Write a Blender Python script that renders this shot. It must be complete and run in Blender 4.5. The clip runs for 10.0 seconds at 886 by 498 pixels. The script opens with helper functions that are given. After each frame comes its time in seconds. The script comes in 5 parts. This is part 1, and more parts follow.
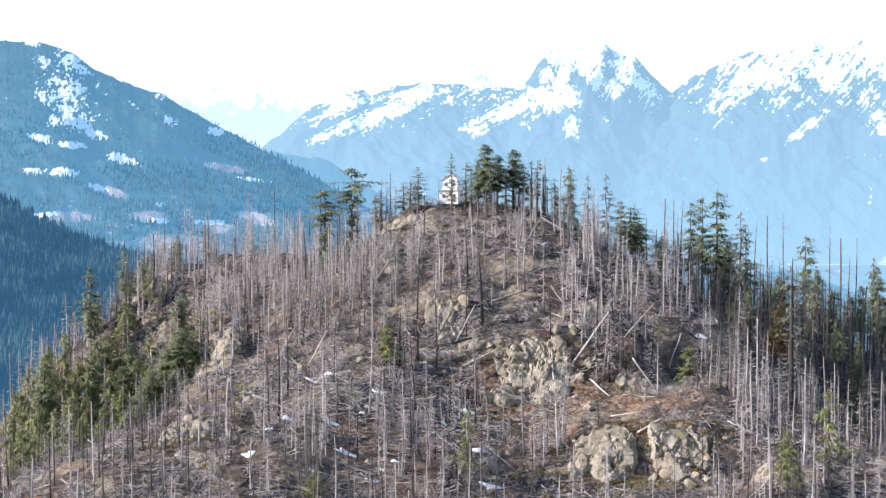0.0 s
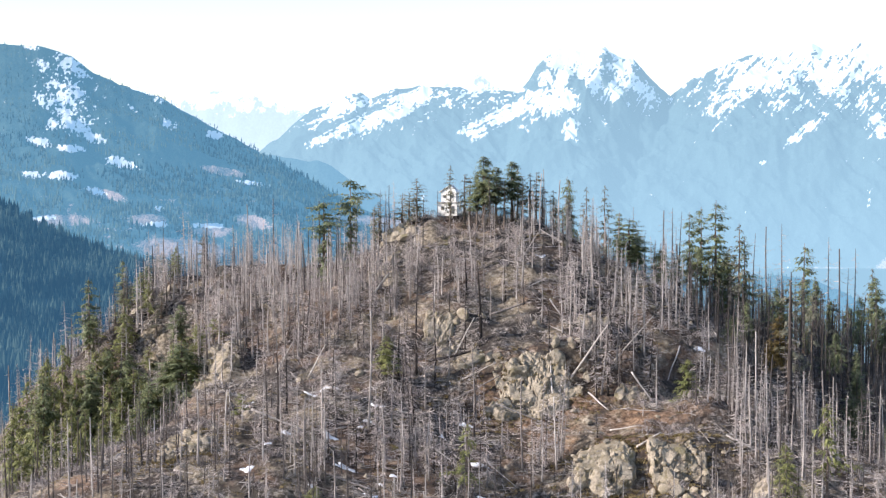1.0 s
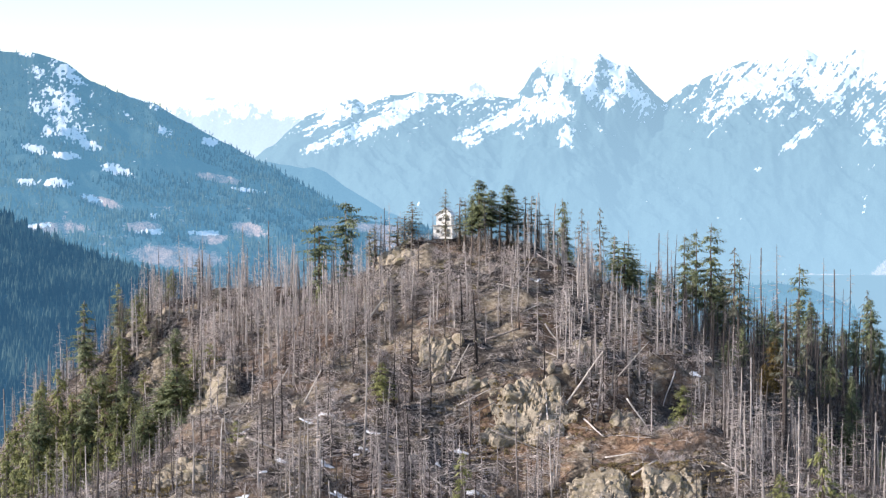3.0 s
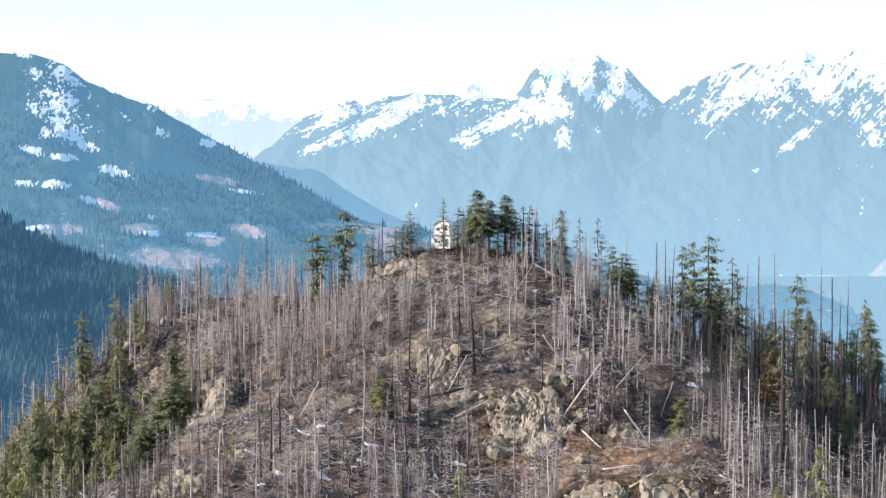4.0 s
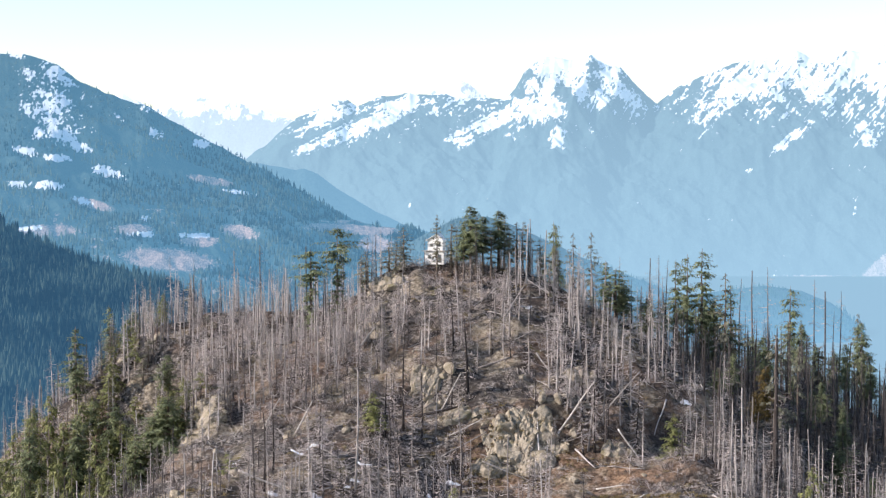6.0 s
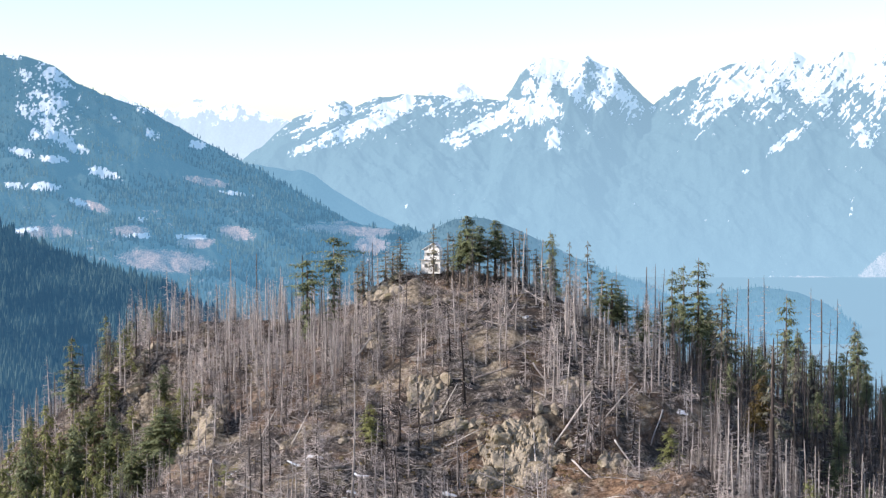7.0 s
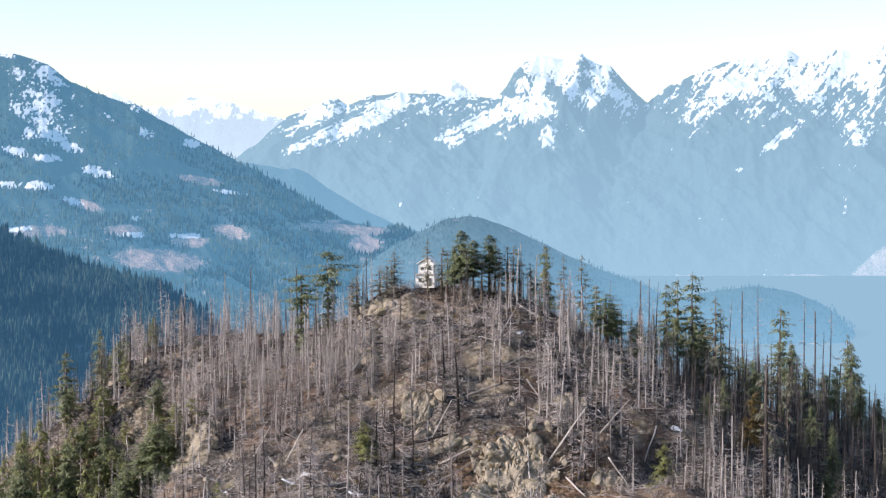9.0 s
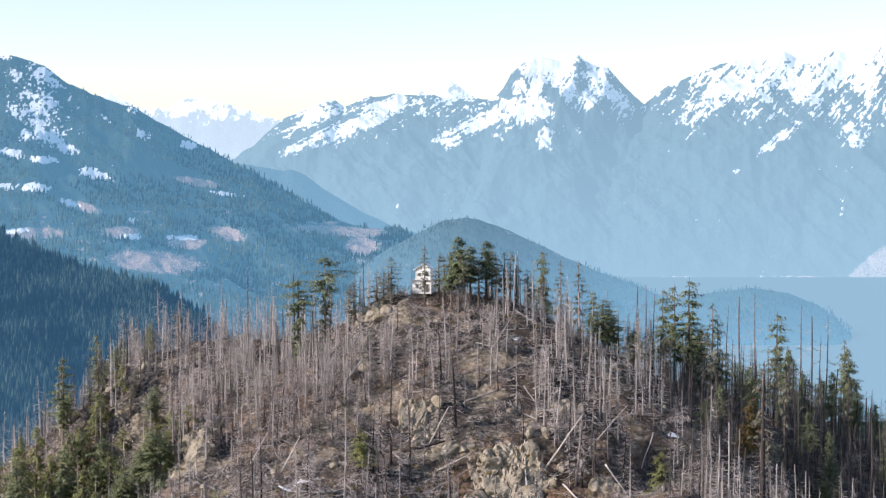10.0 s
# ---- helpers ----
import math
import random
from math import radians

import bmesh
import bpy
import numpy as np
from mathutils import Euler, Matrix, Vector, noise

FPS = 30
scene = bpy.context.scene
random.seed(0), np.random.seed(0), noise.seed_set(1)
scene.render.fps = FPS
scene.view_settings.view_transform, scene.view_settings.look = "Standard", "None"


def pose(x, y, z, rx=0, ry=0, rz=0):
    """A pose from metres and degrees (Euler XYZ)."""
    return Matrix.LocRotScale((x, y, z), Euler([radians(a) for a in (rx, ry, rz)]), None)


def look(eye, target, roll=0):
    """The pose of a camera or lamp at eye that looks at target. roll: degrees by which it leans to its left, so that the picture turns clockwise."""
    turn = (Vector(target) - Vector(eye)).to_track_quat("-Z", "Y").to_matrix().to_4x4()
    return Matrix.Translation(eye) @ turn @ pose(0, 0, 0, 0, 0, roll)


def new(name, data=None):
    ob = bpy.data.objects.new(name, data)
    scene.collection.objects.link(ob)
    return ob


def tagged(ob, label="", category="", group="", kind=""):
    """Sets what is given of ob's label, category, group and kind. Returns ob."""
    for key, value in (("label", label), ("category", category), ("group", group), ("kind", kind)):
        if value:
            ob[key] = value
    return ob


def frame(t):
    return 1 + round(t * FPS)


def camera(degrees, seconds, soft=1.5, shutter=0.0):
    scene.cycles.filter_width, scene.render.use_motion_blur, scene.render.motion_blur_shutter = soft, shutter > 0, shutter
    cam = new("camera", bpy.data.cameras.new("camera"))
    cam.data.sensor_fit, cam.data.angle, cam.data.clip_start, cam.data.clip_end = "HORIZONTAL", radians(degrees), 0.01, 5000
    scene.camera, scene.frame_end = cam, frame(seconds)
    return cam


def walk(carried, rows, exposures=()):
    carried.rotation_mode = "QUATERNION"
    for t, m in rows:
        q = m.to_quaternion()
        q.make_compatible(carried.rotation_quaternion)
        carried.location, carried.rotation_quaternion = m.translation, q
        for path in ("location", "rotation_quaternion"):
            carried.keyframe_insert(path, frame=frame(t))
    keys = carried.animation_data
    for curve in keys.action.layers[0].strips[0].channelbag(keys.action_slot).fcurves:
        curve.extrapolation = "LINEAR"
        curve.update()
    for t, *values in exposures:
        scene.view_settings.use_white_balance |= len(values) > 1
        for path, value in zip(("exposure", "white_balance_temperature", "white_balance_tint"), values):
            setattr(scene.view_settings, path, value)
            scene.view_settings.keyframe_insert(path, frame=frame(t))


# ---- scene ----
cam = camera(28.82, 10.0, soft=1.3)

# seconds, metres risen, degrees turned left, degrees tilted down
PATH = [
    (0, 0.00, 0.378, 2.423), (0.5, 1.09, 0.364, 2.402), (1, 1.98, 0.336, 2.346),
    (1.5, 2.92, 0.314, 2.288), (2, 3.91, 0.280, 2.256), (2.5, 4.77, 0.224, 2.209),
    (4, 7.59, 0.112, 2.162), (4.5, 8.48, 0.056, 2.201), (5, 9.32, 0.0, 2.240),
    (5.5, 10.22, -0.048, 2.221), (7, 12.99, -0.218, 2.199), (7.5, 13.87, -0.261, 2.207),
    (8, 14.76, -0.308, 2.226), (8.5, 15.68, -0.364, 2.277), (9, 16.59, -0.415, 2.302),
    (9.5, 17.42, -0.462, 2.291), (10, 17.60, -0.515, 2.265),
]
EYE_Z = 6.0
walk(cam, [(t, pose(0, 0, EYE_Z + up, 90 - down, 0, turn)) for t, up, turn, down in PATH],
     [(0, 0.80, 6250, 17), (0.4, 0.74, 6600, 17), (2.5, 0.67, 6600, 17), (5, 0.57, 6600, 17), (7, 0.51, 6600, 18), (10, 0.43, 6600, 19)])

# ---------------------------------------------------------------- light
SUN_AZ, SUN_EL = radians(-104), radians(29)      # azimuth from +y, clockwise positive
world = bpy.data.worlds.new("sky")
scene.world = world
world.use_nodes = True
wn = world.node_tree.nodes
sky = wn.new("ShaderNodeTexSky")
sky.sky_type, sky.sun_disc = "NISHITA", False
sky.sun_elevation, sky.sun_rotation = SUN_EL, SUN_AZ
sky.air_density, sky.dust_density, sky.ozone_density = 1.0, 0.4, 1.0
wn["Background"].inputs["Strength"].default_value = 0.15
world.node_tree.links.new(sky.outputs[0], wn["Background"].inputs["Color"])
sun = new("sun", bpy.data.lights.new("sun", "SUN"))
sun.data.energy, sun.data.angle, sun.data.color = 5.0, radians(0.6), (1.0, 0.95, 0.87)
to_sun = Vector((math.sin(SUN_AZ) * math.cos(SUN_EL), math.cos(SUN_AZ) * math.cos(SUN_EL), math.sin(SUN_EL)))
sun.matrix_world = look(to_sun * 600, (0, 0, 0))


# ---------------------------------------------------------------- materials
def base_material(name):
    m = bpy.data.materials.new(name)
    m.use_nodes = True
    nt = m.node_tree
    return m, nt.nodes, nt.links, nt.nodes["Principled BSDF"]


def ramp_of(nodes, stops):
    r = nodes.new("ShaderNodeValToRGB")
    e = r.color_ramp.elements
    e[0].position, e[0].color = stops[0][0], (*stops[0][1], 1)
    e[1].position, e[1].color = stops[-1][0], (*stops[-1][1], 1)
    for p, c in stops[1:-1]:
        e.new(p).color = (*c, 1)
    return r


def noise_of(nodes, links, scale, detail=4.0, rough=0.6, coord=None, stretch=None):
    n = nodes.new("ShaderNodeTexNoise")
    n.inputs["Scale"].default_value, n.inputs["Detail"].default_value = scale, detail
    n.inputs["Roughness"].default_value = rough
    if coord is not None:
        if stretch:
            mp = nodes.new("ShaderNodeMapping")
            mp.inputs["Scale"].default_value = stretch
            links.new(coord, mp.inputs["Vector"])
            coord = mp.outputs[0]
        links.new(coord, n.inputs["Vector"])
    return n


def mixed(nodes, links, fac, a, b, blend="MIX"):
    m = nodes.new("ShaderNodeMix")
    m.data_type, m.blend_type = "RGBA", blend
    for sock, v in ((m.inputs[0], fac), (m.inputs[6], a), (m.inputs[7], b)):
        if isinstance(v, (int, float)):
            sock.default_value = v
        elif isinstance(v, tuple):
            sock.default_value = (*v, 1)
        else:
            links.new(v, sock)
    return m.outputs[2]


def bumped(nodes, links, bsdf, height_out, strength, distance):
    b = nodes.new("ShaderNodeBump")
    b.inputs["Strength"].default_value, b.inputs["Distance"].default_value = strength, distance
    links.new(height_out, b.inputs["Height"])
    links.new(b.outputs[0], bsdf.inputs["Normal"])


def ground_material():
    m, n, l, bsdf = base_material("burnt_slope")
    pos = n.new("ShaderNodeNewGeometry").outputs["Position"]
    big = noise_of(n, l, 0.07, 5, 0.6, pos)
    mid = noise_of(n, l, 0.45, 6, 0.65, pos)
    fine = noise_of(n, l, 1.5, 7, 0.75, pos)
    litter = ramp_of(n, [(0.36, (0.012, 0.011, 0.010)), (0.47, (0.05, 0.043, 0.038)), (0.56, (0.17, 0.15, 0.134)), (0.67, (0.40, 0.37, 0.34))])
    l.new(fine.outputs[0], litter.inputs[0])
    soil = ramp_of(n, [(0.36, (0.03, 0.022, 0.017)), (0.5, (0.16, 0.10, 0.066)), (0.64, (0.29, 0.21, 0.155))])
    l.new(mid.outputs[0], soil.inputs[0])
    sel = ramp_of(n, [(0.48, (0, 0, 0)), (0.62, (0.8, 0.8, 0.8))])
    l.new(big.outputs[0], sel.inputs[0])
    col = mixed(n, l, sel.outputs[0], litter.outputs[0], soil.outputs[0])
    # rusty needle duff and bare soil lie round the main bluffs
    away = n.new("ShaderNodeVectorMath")
    away.operation = "DISTANCE"
    l.new(pos, away.inputs[0])
    away.inputs[1].default_value = (22, 291, -32)
    zone = n.new("ShaderNodeMapRange")
    zone.inputs[1].default_value, zone.inputs[2].default_value = 30, 10
    zone.inputs[3].default_value, zone.inputs[4].default_value = 0.0, 0.36
    l.new(away.outputs[1], zone.inputs[0])
    duffn = n.new("ShaderNodeMath")
    duffn.operation = "ADD"
    l.new(zone.outputs[0], duffn.inputs[0])
    l.new(mid.outputs[0], duffn.inputs[1])
    dsel = ramp_of(n, [(0.62, (0, 0, 0)), (0.95, (0.85, 0.85, 0.85))])
    l.new(duffn.outputs[0], dsel.inputs[0])
    duff = ramp_of(n, [(0.36, (0.03, 0.02, 0.014)), (0.5, (0.19, 0.112, 0.064)), (0.66, (0.33, 0.23, 0.155))])
    l.new(fine.outputs[0], duff.inputs[0])
    col = mixed(n, l, dsel.outputs[0], col, duff.outputs[0])
    moss = noise_of(n, l, 0.16, 6, 0.7, pos)
    msel = ramp_of(n, [(0.60, (0, 0, 0)), (0.70, (0.75, 0.75, 0.75))])
    l.new(moss.outputs[0], msel.inputs[0])
    col = mixed(n, l, msel.outputs[0], col, (0.20, 0.17, 0.055))
    tann = noise_of(n, l, 0.10, 5, 0.65, pos)
    tsel = ramp_of(n, [(0.50, (0, 0, 0)), (0.60, (0.75, 0.75, 0.75))])
    l.new(tann.outputs[0], tsel.inputs[0])
    grass = ramp_of(n, [(0.36, (0.07, 0.055, 0.038)), (0.5, (0.24, 0.20, 0.145)), (0.66, (0.40, 0.35, 0.27))])
    l.new(fine.outputs[0], grass.inputs[0])
    col = mixed(n, l, tsel.outputs[0], col, grass.outputs[0])
    charn = noise_of(n, l, 0.13, 5, 0.65, pos, (1, 1, 1.7))
    csel = ramp_of(n, [(0.52, (0, 0, 0)), (0.60, (0.75, 0.75, 0.75))])
    l.new(charn.outputs[0], csel.inputs[0])
    col = mixed(n, l, csel.outputs[0], col, (0.028, 0.024, 0.022))
    # forest floor of the valley, far from the burnt slope
    sep = n.new("ShaderNodeSeparateXYZ")
    l.new(pos, sep.inputs[0])
    low = n.new("ShaderNodeMapRange")
    low.inputs[1].default_value, low.inputs[2].default_value = -75, -110
    l.new(sep.outputs[2], low.inputs[0])
    col = mixed(n, l, low.outputs[0], col, (0.03, 0.05, 0.035))
    l.new(col, bsdf.inputs["Base Color"])
    bsdf.inputs["Roughness"].default_value = 0.95
    bsdf.inputs["Specular IOR Level"].default_value = 0.15
    bumped(n, l, bsdf, fine.outputs[0], 0.9, 0.25)
    return m


def rock_material():
    m, n, l, bsdf = base_material("granite")
    pos = n.new("ShaderNodeNewGeometry").outputs["Position"]
    a = noise_of(n, l, 0.5, 7, 0.65, pos)
    b = noise_of(n, l, 3.0, 6, 0.7, pos)
    col = ramp_of(n, [(0.30, (0.16, 0.133, 0.10)), (0.43, (0.255, 0.216, 0.163)), (0.56, (0.335, 0.288, 0.222)), (0.72, (0.43, 0.38, 0.305))])
    l.new(b.outputs[0], col.inputs[0])
    st = ramp_of(n, [(0.52, (0, 0, 0)), (0.66, (0.85, 0.85, 0.85))])
    l.new(a.outputs[0], st.inputs[0])
    c = mixed(n, l, st.outputs[0], col.outputs[0], (0.15, 0.128, 0.06))
    # ochre moss and needle litter lie on the ledges
    up = n.new("ShaderNodeSeparateXYZ")
    l.new(n.new("ShaderNodeNewGeometry").outputs["Normal"], up.inputs[0])
    led = n.new("ShaderNodeMath")
    led.operation = "MULTIPLY_ADD"
    l.new(b.outputs[0], led.inputs[0])
    led.inputs[1].default_value = 0.9
    l.new(up.outputs[2], led.inputs[2])
    ls = ramp_of(n, [(0.92, (0, 0, 0)), (1.0, (0.8, 0.8, 0.8))])
    half = n.new("ShaderNodeMath")
    half.operation = "MULTIPLY"
    half.inputs[1].default_value = 0.78
    l.new(led.outputs[0], half.inputs[0])
    l.new(half.outputs[0], ls.inputs[0])
    c = mixed(n, l, ls.outputs[0], c, (0.17, 0.138, 0.085))
    seam = noise_of(n, l, 0.9, 4, 0.6, pos, (1.0, 1.0, 0.35))
    cr = ramp_of(n, [(0.36, (0.35, 0.33, 0.30)), (0.42, (1, 1, 1))])
    l.new(seam.outputs[0], cr.inputs[0])
    c = mixed(n, l, 0.6, c, cr.outputs[0], "MULTIPLY")
    joint = n.new("ShaderNodeTexVoronoi")
    joint.feature = "DISTANCE_TO_EDGE"
    joint.inputs["Scale"].default_value = 0.42
    turn = n.new("ShaderNodeMapping")
    turn.inputs["Rotation"].default_value, turn.inputs["Scale"].default_value = (0.5, 0.35, 0.2), (1.0, 0.8, 0.42)
    shift = n.new("ShaderNodeVectorMath")
    shift.operation = "MULTIPLY_ADD"
    l.new(b.outputs[1], shift.inputs[0])
    shift.inputs[1].default_value = (0.5, 0.5, 0.5)
    l.new(pos, shift.inputs[2])
    l.new(shift.outputs[0], turn.inputs["Vector"])
    l.new(turn.outputs[0], joint.inputs["Vector"])
    jr = ramp_of(n, [(0.0, (0.08, 0.07, 0.06)), (0.018, (1, 1, 1))])
    l.new(joint.outputs[0], jr.inputs[0])
    c = mixed(n, l, 0.55, c, jr.outputs[0], "MULTIPLY")
    l.new(c, bsdf.inputs["Base Color"])
    bsdf.inputs["Roughness"].default_value = 0.9
    bumped(n, l, bsdf, b.outputs[0], 0.5, 0.2)
    return m


def bark_material(name, stops, scale=3.0):
    """Dead wood: each tree takes its own tone between weathered silver and char, with streaks along the stem."""
    m, n, l, bsdf = base_material(name)
    tc = n.new("ShaderNodeTexCoord").outputs["Object"]
    isl = n.new("ShaderNodeNewGeometry").outputs["Random Per Island"]
    rnd = n.new("ShaderNodeObjectInfo").outputs["Random"]
    both = n.new("ShaderNodeMath")
    both.operation = "MULTIPLY_ADD"
    l.new(isl, both.inputs[0])
    both.inputs[1].default_value = 0.35
    sc = n.new("ShaderNodeMath")
    sc.operation = "MULTIPLY"
    l.new(rnd, sc.inputs[0])
    sc.inputs[1].default_value = 0.65
    l.new(sc.outputs[0], both.inputs[2])
    tone = ramp_of(n, stops)
    l.new(both.outputs[0], tone.inputs[0])
    st = noise_of(n, l, scale, 5, 0.65, tc, (1, 1, 0.12))
    sr = ramp_of(n, [(0.33, (0.35, 0.32, 0.30)), (0.62, (1.15, 1.12, 1.1))])
    l.new(st.outputs[0], sr.inputs[0])
    l.new(mixed(n, l, 0.8, tone.outputs[0], sr.outputs[0], "MULTIPLY"), bsdf.inputs["Base Color"])
    bsdf.inputs["Roughness"].default_value = 0.9
    bsdf.inputs["Specular IOR Level"].default_value = 0.2
    bumped(n, l, bsdf, st.outputs[0], 0.6, 0.04)
    return m


def needle_material(name, dark, mid, light):
    m, n, l, bsdf = base_material(name)
    geo = n.new("ShaderNodeNewGeometry")
    pos = geo.outputs["Position"]
    cl = noise_of(n, l, 0.8, 4, 0.6, pos)
    mixv = n.new("ShaderNodeMath")
    mixv.operation = "MULTIPLY_ADD"
    l.new(geo.outputs["Random Per Island"], mixv.inputs[0])
    mixv.inputs[1].default_value = 0.5
    half = n.new("ShaderNodeMath")
    half.operation = "MULTIPLY"
    l.new(cl.outputs[0], half.inputs[0])
    half.inputs[1].default_value = 0.55
    l.new(half.outputs[0], mixv.inputs[2])
    r = ramp_of(n, [(0.2, dark), (0.5, mid), (0.8, light)])
    l.new(mixv.outputs[0], r.inputs[0])
    l.new(r.outputs[0], bsdf.inputs["Base Color"])
    bsdf.inputs["Roughness"].default_value = 0.7
    tr = n.new("ShaderNodeBsdfTranslucent")
    l.new(r.outputs[0], tr.inputs["Color"])
    mx = n.new("ShaderNodeMixShader")
    mx.inputs[0].default_value = 0.38
    l.new(bsdf.outputs[0], mx.inputs[1])
    l.new(tr.outputs[0], mx.inputs[2])
    l.new(mx.outputs[0], n["Material Output"].inputs["Surface"])
    return m


def plain_material(name, color, rough=0.8, scale=4.0, vary=0.15):
    m, n, l, bsdf = base_material(name)
    tc = n.new("ShaderNodeTexCoord").outputs["Object"]
    t = noise_of(n, l, scale, 5, 0.6, tc)
    lo, hi = tuple(c * (1 - vary) for c in color), tuple(min(1, c * (1 + vary)) for c in color)
    r = ramp_of(n, [(0.3, lo), (0.7, hi)])
    l.new(t.outputs[0], r.inputs[0])
    l.new(r.outputs[0], bsdf.inputs["Base Color"])
    bsdf.inputs["Roughness"].default_value = rough
    bumped(n, l, bsdf, t.outputs[0], 0.2, 0.02)
    return m


def distance_material(name, forest, bare, snow, air, glow, scale, snow_edge=(0.46, 0.51), mottle=0.5, fine=6.0, trees=False, top=300, ragged=1.1, veil=1.5, stands=0.006):
    """Far land behind kilometres of air: forest, bare ground and snow by the mesh's cover attributes. The haze is put
    into the surface as emission, thicker low in the valley: glow holds its share at the lake and at 300 m over the
    knoll."""
    m, n, l, bsdf = base_material(name)
    pos = n.new("ShaderNodeNewGeometry").outputs["Position"]
    a = noise_of(n, l, scale, 6, 0.65, pos)
    b = noise_of(n, l, scale * fine, 5, 0.7, pos, (1, 0.2, 1))
    fr = ramp_of(n, [(0.35, tuple(c * (1 - mottle) for c in forest)), (0.65, tuple(c * (1 + mottle) for c in forest))])
    if trees:
        # stands of lighter and darker trees
        group = noise_of(n, l, stands, 4, 0.6, pos, (1, 0.5, 2.2))
        tone = n.new("ShaderNodeMath")
        tone.operation = "MULTIPLY_ADD"
        l.new(group.outputs[0], tone.inputs[0])
        tone.inputs[1].default_value = 1.7
        part_of = n.new("ShaderNodeMath")
        part_of.operation = "MULTIPLY_ADD"
        l.new(n.new("ShaderNodeNewGeometry").outputs["Random Per Island"], part_of.inputs[0])
        part_of.inputs[1].default_value, part_of.inputs[2].default_value = 0.35, -0.52
        l.new(part_of.outputs[0], tone.inputs[2])
        l.new(tone.outputs[0], fr.inputs[0])
    else:
        l.new(b.outputs[0], fr.inputs[0])
    cov = n.new("ShaderNodeAttribute")
    cov.attribute_name = "cover"
    sep = n.new("ShaderNodeSeparateColor")
    l.new(cov.outputs["Color"], sep.inputs[0])
    speck = noise_of(n, l, scale * fine * 0.9, 6, 0.72, pos, (1, 0.2, 0.8))

    def patch(channel, lo, hi, k):
        ad = n.new("ShaderNodeMath")
        ad.operation = "MULTIPLY_ADD"
        l.new(speck.outputs[0], ad.inputs[0])
        ad.inputs[1].default_value = k
        l.new(sep.outputs[channel], ad.inputs[2])
        off = n.new("ShaderNodeMath")
        off.operation = "SUBTRACT"
        l.new(ad.outputs[0], off.inputs[0])
        off.inputs[1].default_value = k * 0.5
        r = ramp_of(n, [(lo, (0, 0, 0)), (hi, (1, 1, 1))])
        l.new(off.outputs[0], r.inputs[0])
        return r.outputs[0]

    br = ramp_of(n, [(0.38, tuple(v * 0.35 for v in bare)), (0.5, bare), (0.64, tuple(min(0.8, v * 1.6) for v in bare))])
    l.new(speck.outputs[0], br.inputs[0])
    c = mixed(n, l, patch(1, 0.42, 0.56, 1.0), fr.outputs[0], br.outputs[0])
    c = mixed(n, l, patch(0, *snow_edge, ragged), c, snow)
    l.new(c, bsdf.inputs["Base Color"])
    bsdf.inputs["Roughness"].default_value = 1.0
    bsdf.inputs["Specular IOR Level"].default_value = 0.0
    bumped(n, l, bsdf, b.outputs[0], 0.35, 0.15 / scale)
    # haze painted as emission: air is its colour, veil its strength
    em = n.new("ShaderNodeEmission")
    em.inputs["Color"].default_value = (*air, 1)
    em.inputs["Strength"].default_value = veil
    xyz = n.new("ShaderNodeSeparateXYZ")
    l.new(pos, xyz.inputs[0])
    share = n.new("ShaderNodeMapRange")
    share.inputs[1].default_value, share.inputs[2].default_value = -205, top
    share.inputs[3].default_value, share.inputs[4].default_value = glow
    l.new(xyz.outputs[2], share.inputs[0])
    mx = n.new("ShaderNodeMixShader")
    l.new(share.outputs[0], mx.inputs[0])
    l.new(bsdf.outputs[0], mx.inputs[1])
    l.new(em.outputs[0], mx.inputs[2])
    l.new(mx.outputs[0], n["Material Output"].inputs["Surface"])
    return m


GROUND = ground_material()
ROCK = rock_material()
BARK = bark_material("weathered_dead_wood", [(0.0, (0.04, 0.034, 0.032)), (0.25, (0.155, 0.139, 0.132)), (0.6, (0.345, 0.32, 0.305)), (1.0, (0.62, 0.585, 0.56))])
CHAR = bark_material("charred_bark", [(0.0, (0.018, 0.016, 0.016)), (0.6, (0.045, 0.038, 0.036)), (1.0, (0.10, 0.085, 0.08))])
TWIG = bark_material("dead_twigs", [(0.0, (0.26, 0.228, 0.215)), (0.5, (0.47, 0.42, 0.40)), (1.0, (0.66, 0.605, 0.58))])
# sooty tones that also carry the painted shade of the right flank
SOOTY_SHADED = bark_material("sooty_shaded_wood", [(0.0, (0.035, 0.03, 0.028)), (0.4, (0.085, 0.075, 0.072)), (0.8, (0.155, 0.143, 0.138)), (1.0, (0.30, 0.285, 0.27))])
DARK_TWIG = bark_material("sooty_shaded_twigs", [(0.0, (0.085, 0.077, 0.075)), (0.5, (0.17, 0.158, 0.153)), (1.0, (0.29, 0.273, 0.265))])
SILVER = bark_material("bleached_log", [(0.0, (0.34, 0.31, 0.29)), (0.5, (0.47, 0.44, 0.41)), (1.0, (0.62, 0.59, 0.56))])
LIVE_BARK = bark_material("living_bark", [(0.0, (0.08, 0.062, 0.052)), (0.5, (0.19, 0.155, 0.13)), (1.0, (0.32, 0.28, 0.24))])
NEEDLE = needle_material("fir_needles", (0.052, 0.07, 0.036), (0.16, 0.19, 0.095), (0.30, 0.328, 0.175))
OLIVE = needle_material("young_fir_needles", (0.075, 0.086, 0.028), (0.19, 0.205, 0.07), (0.32, 0.325, 0.13))
RUSTY = needle_material("scorched_needles", (0.06, 0.045, 0.014), (0.15, 0.105, 0.03), (0.24, 0.17, 0.06))
GREYGREEN = needle_material("thin_fir_needles", (0.075, 0.075, 0.052), (0.17, 0.168, 0.115), (0.29, 0.28, 0.205))
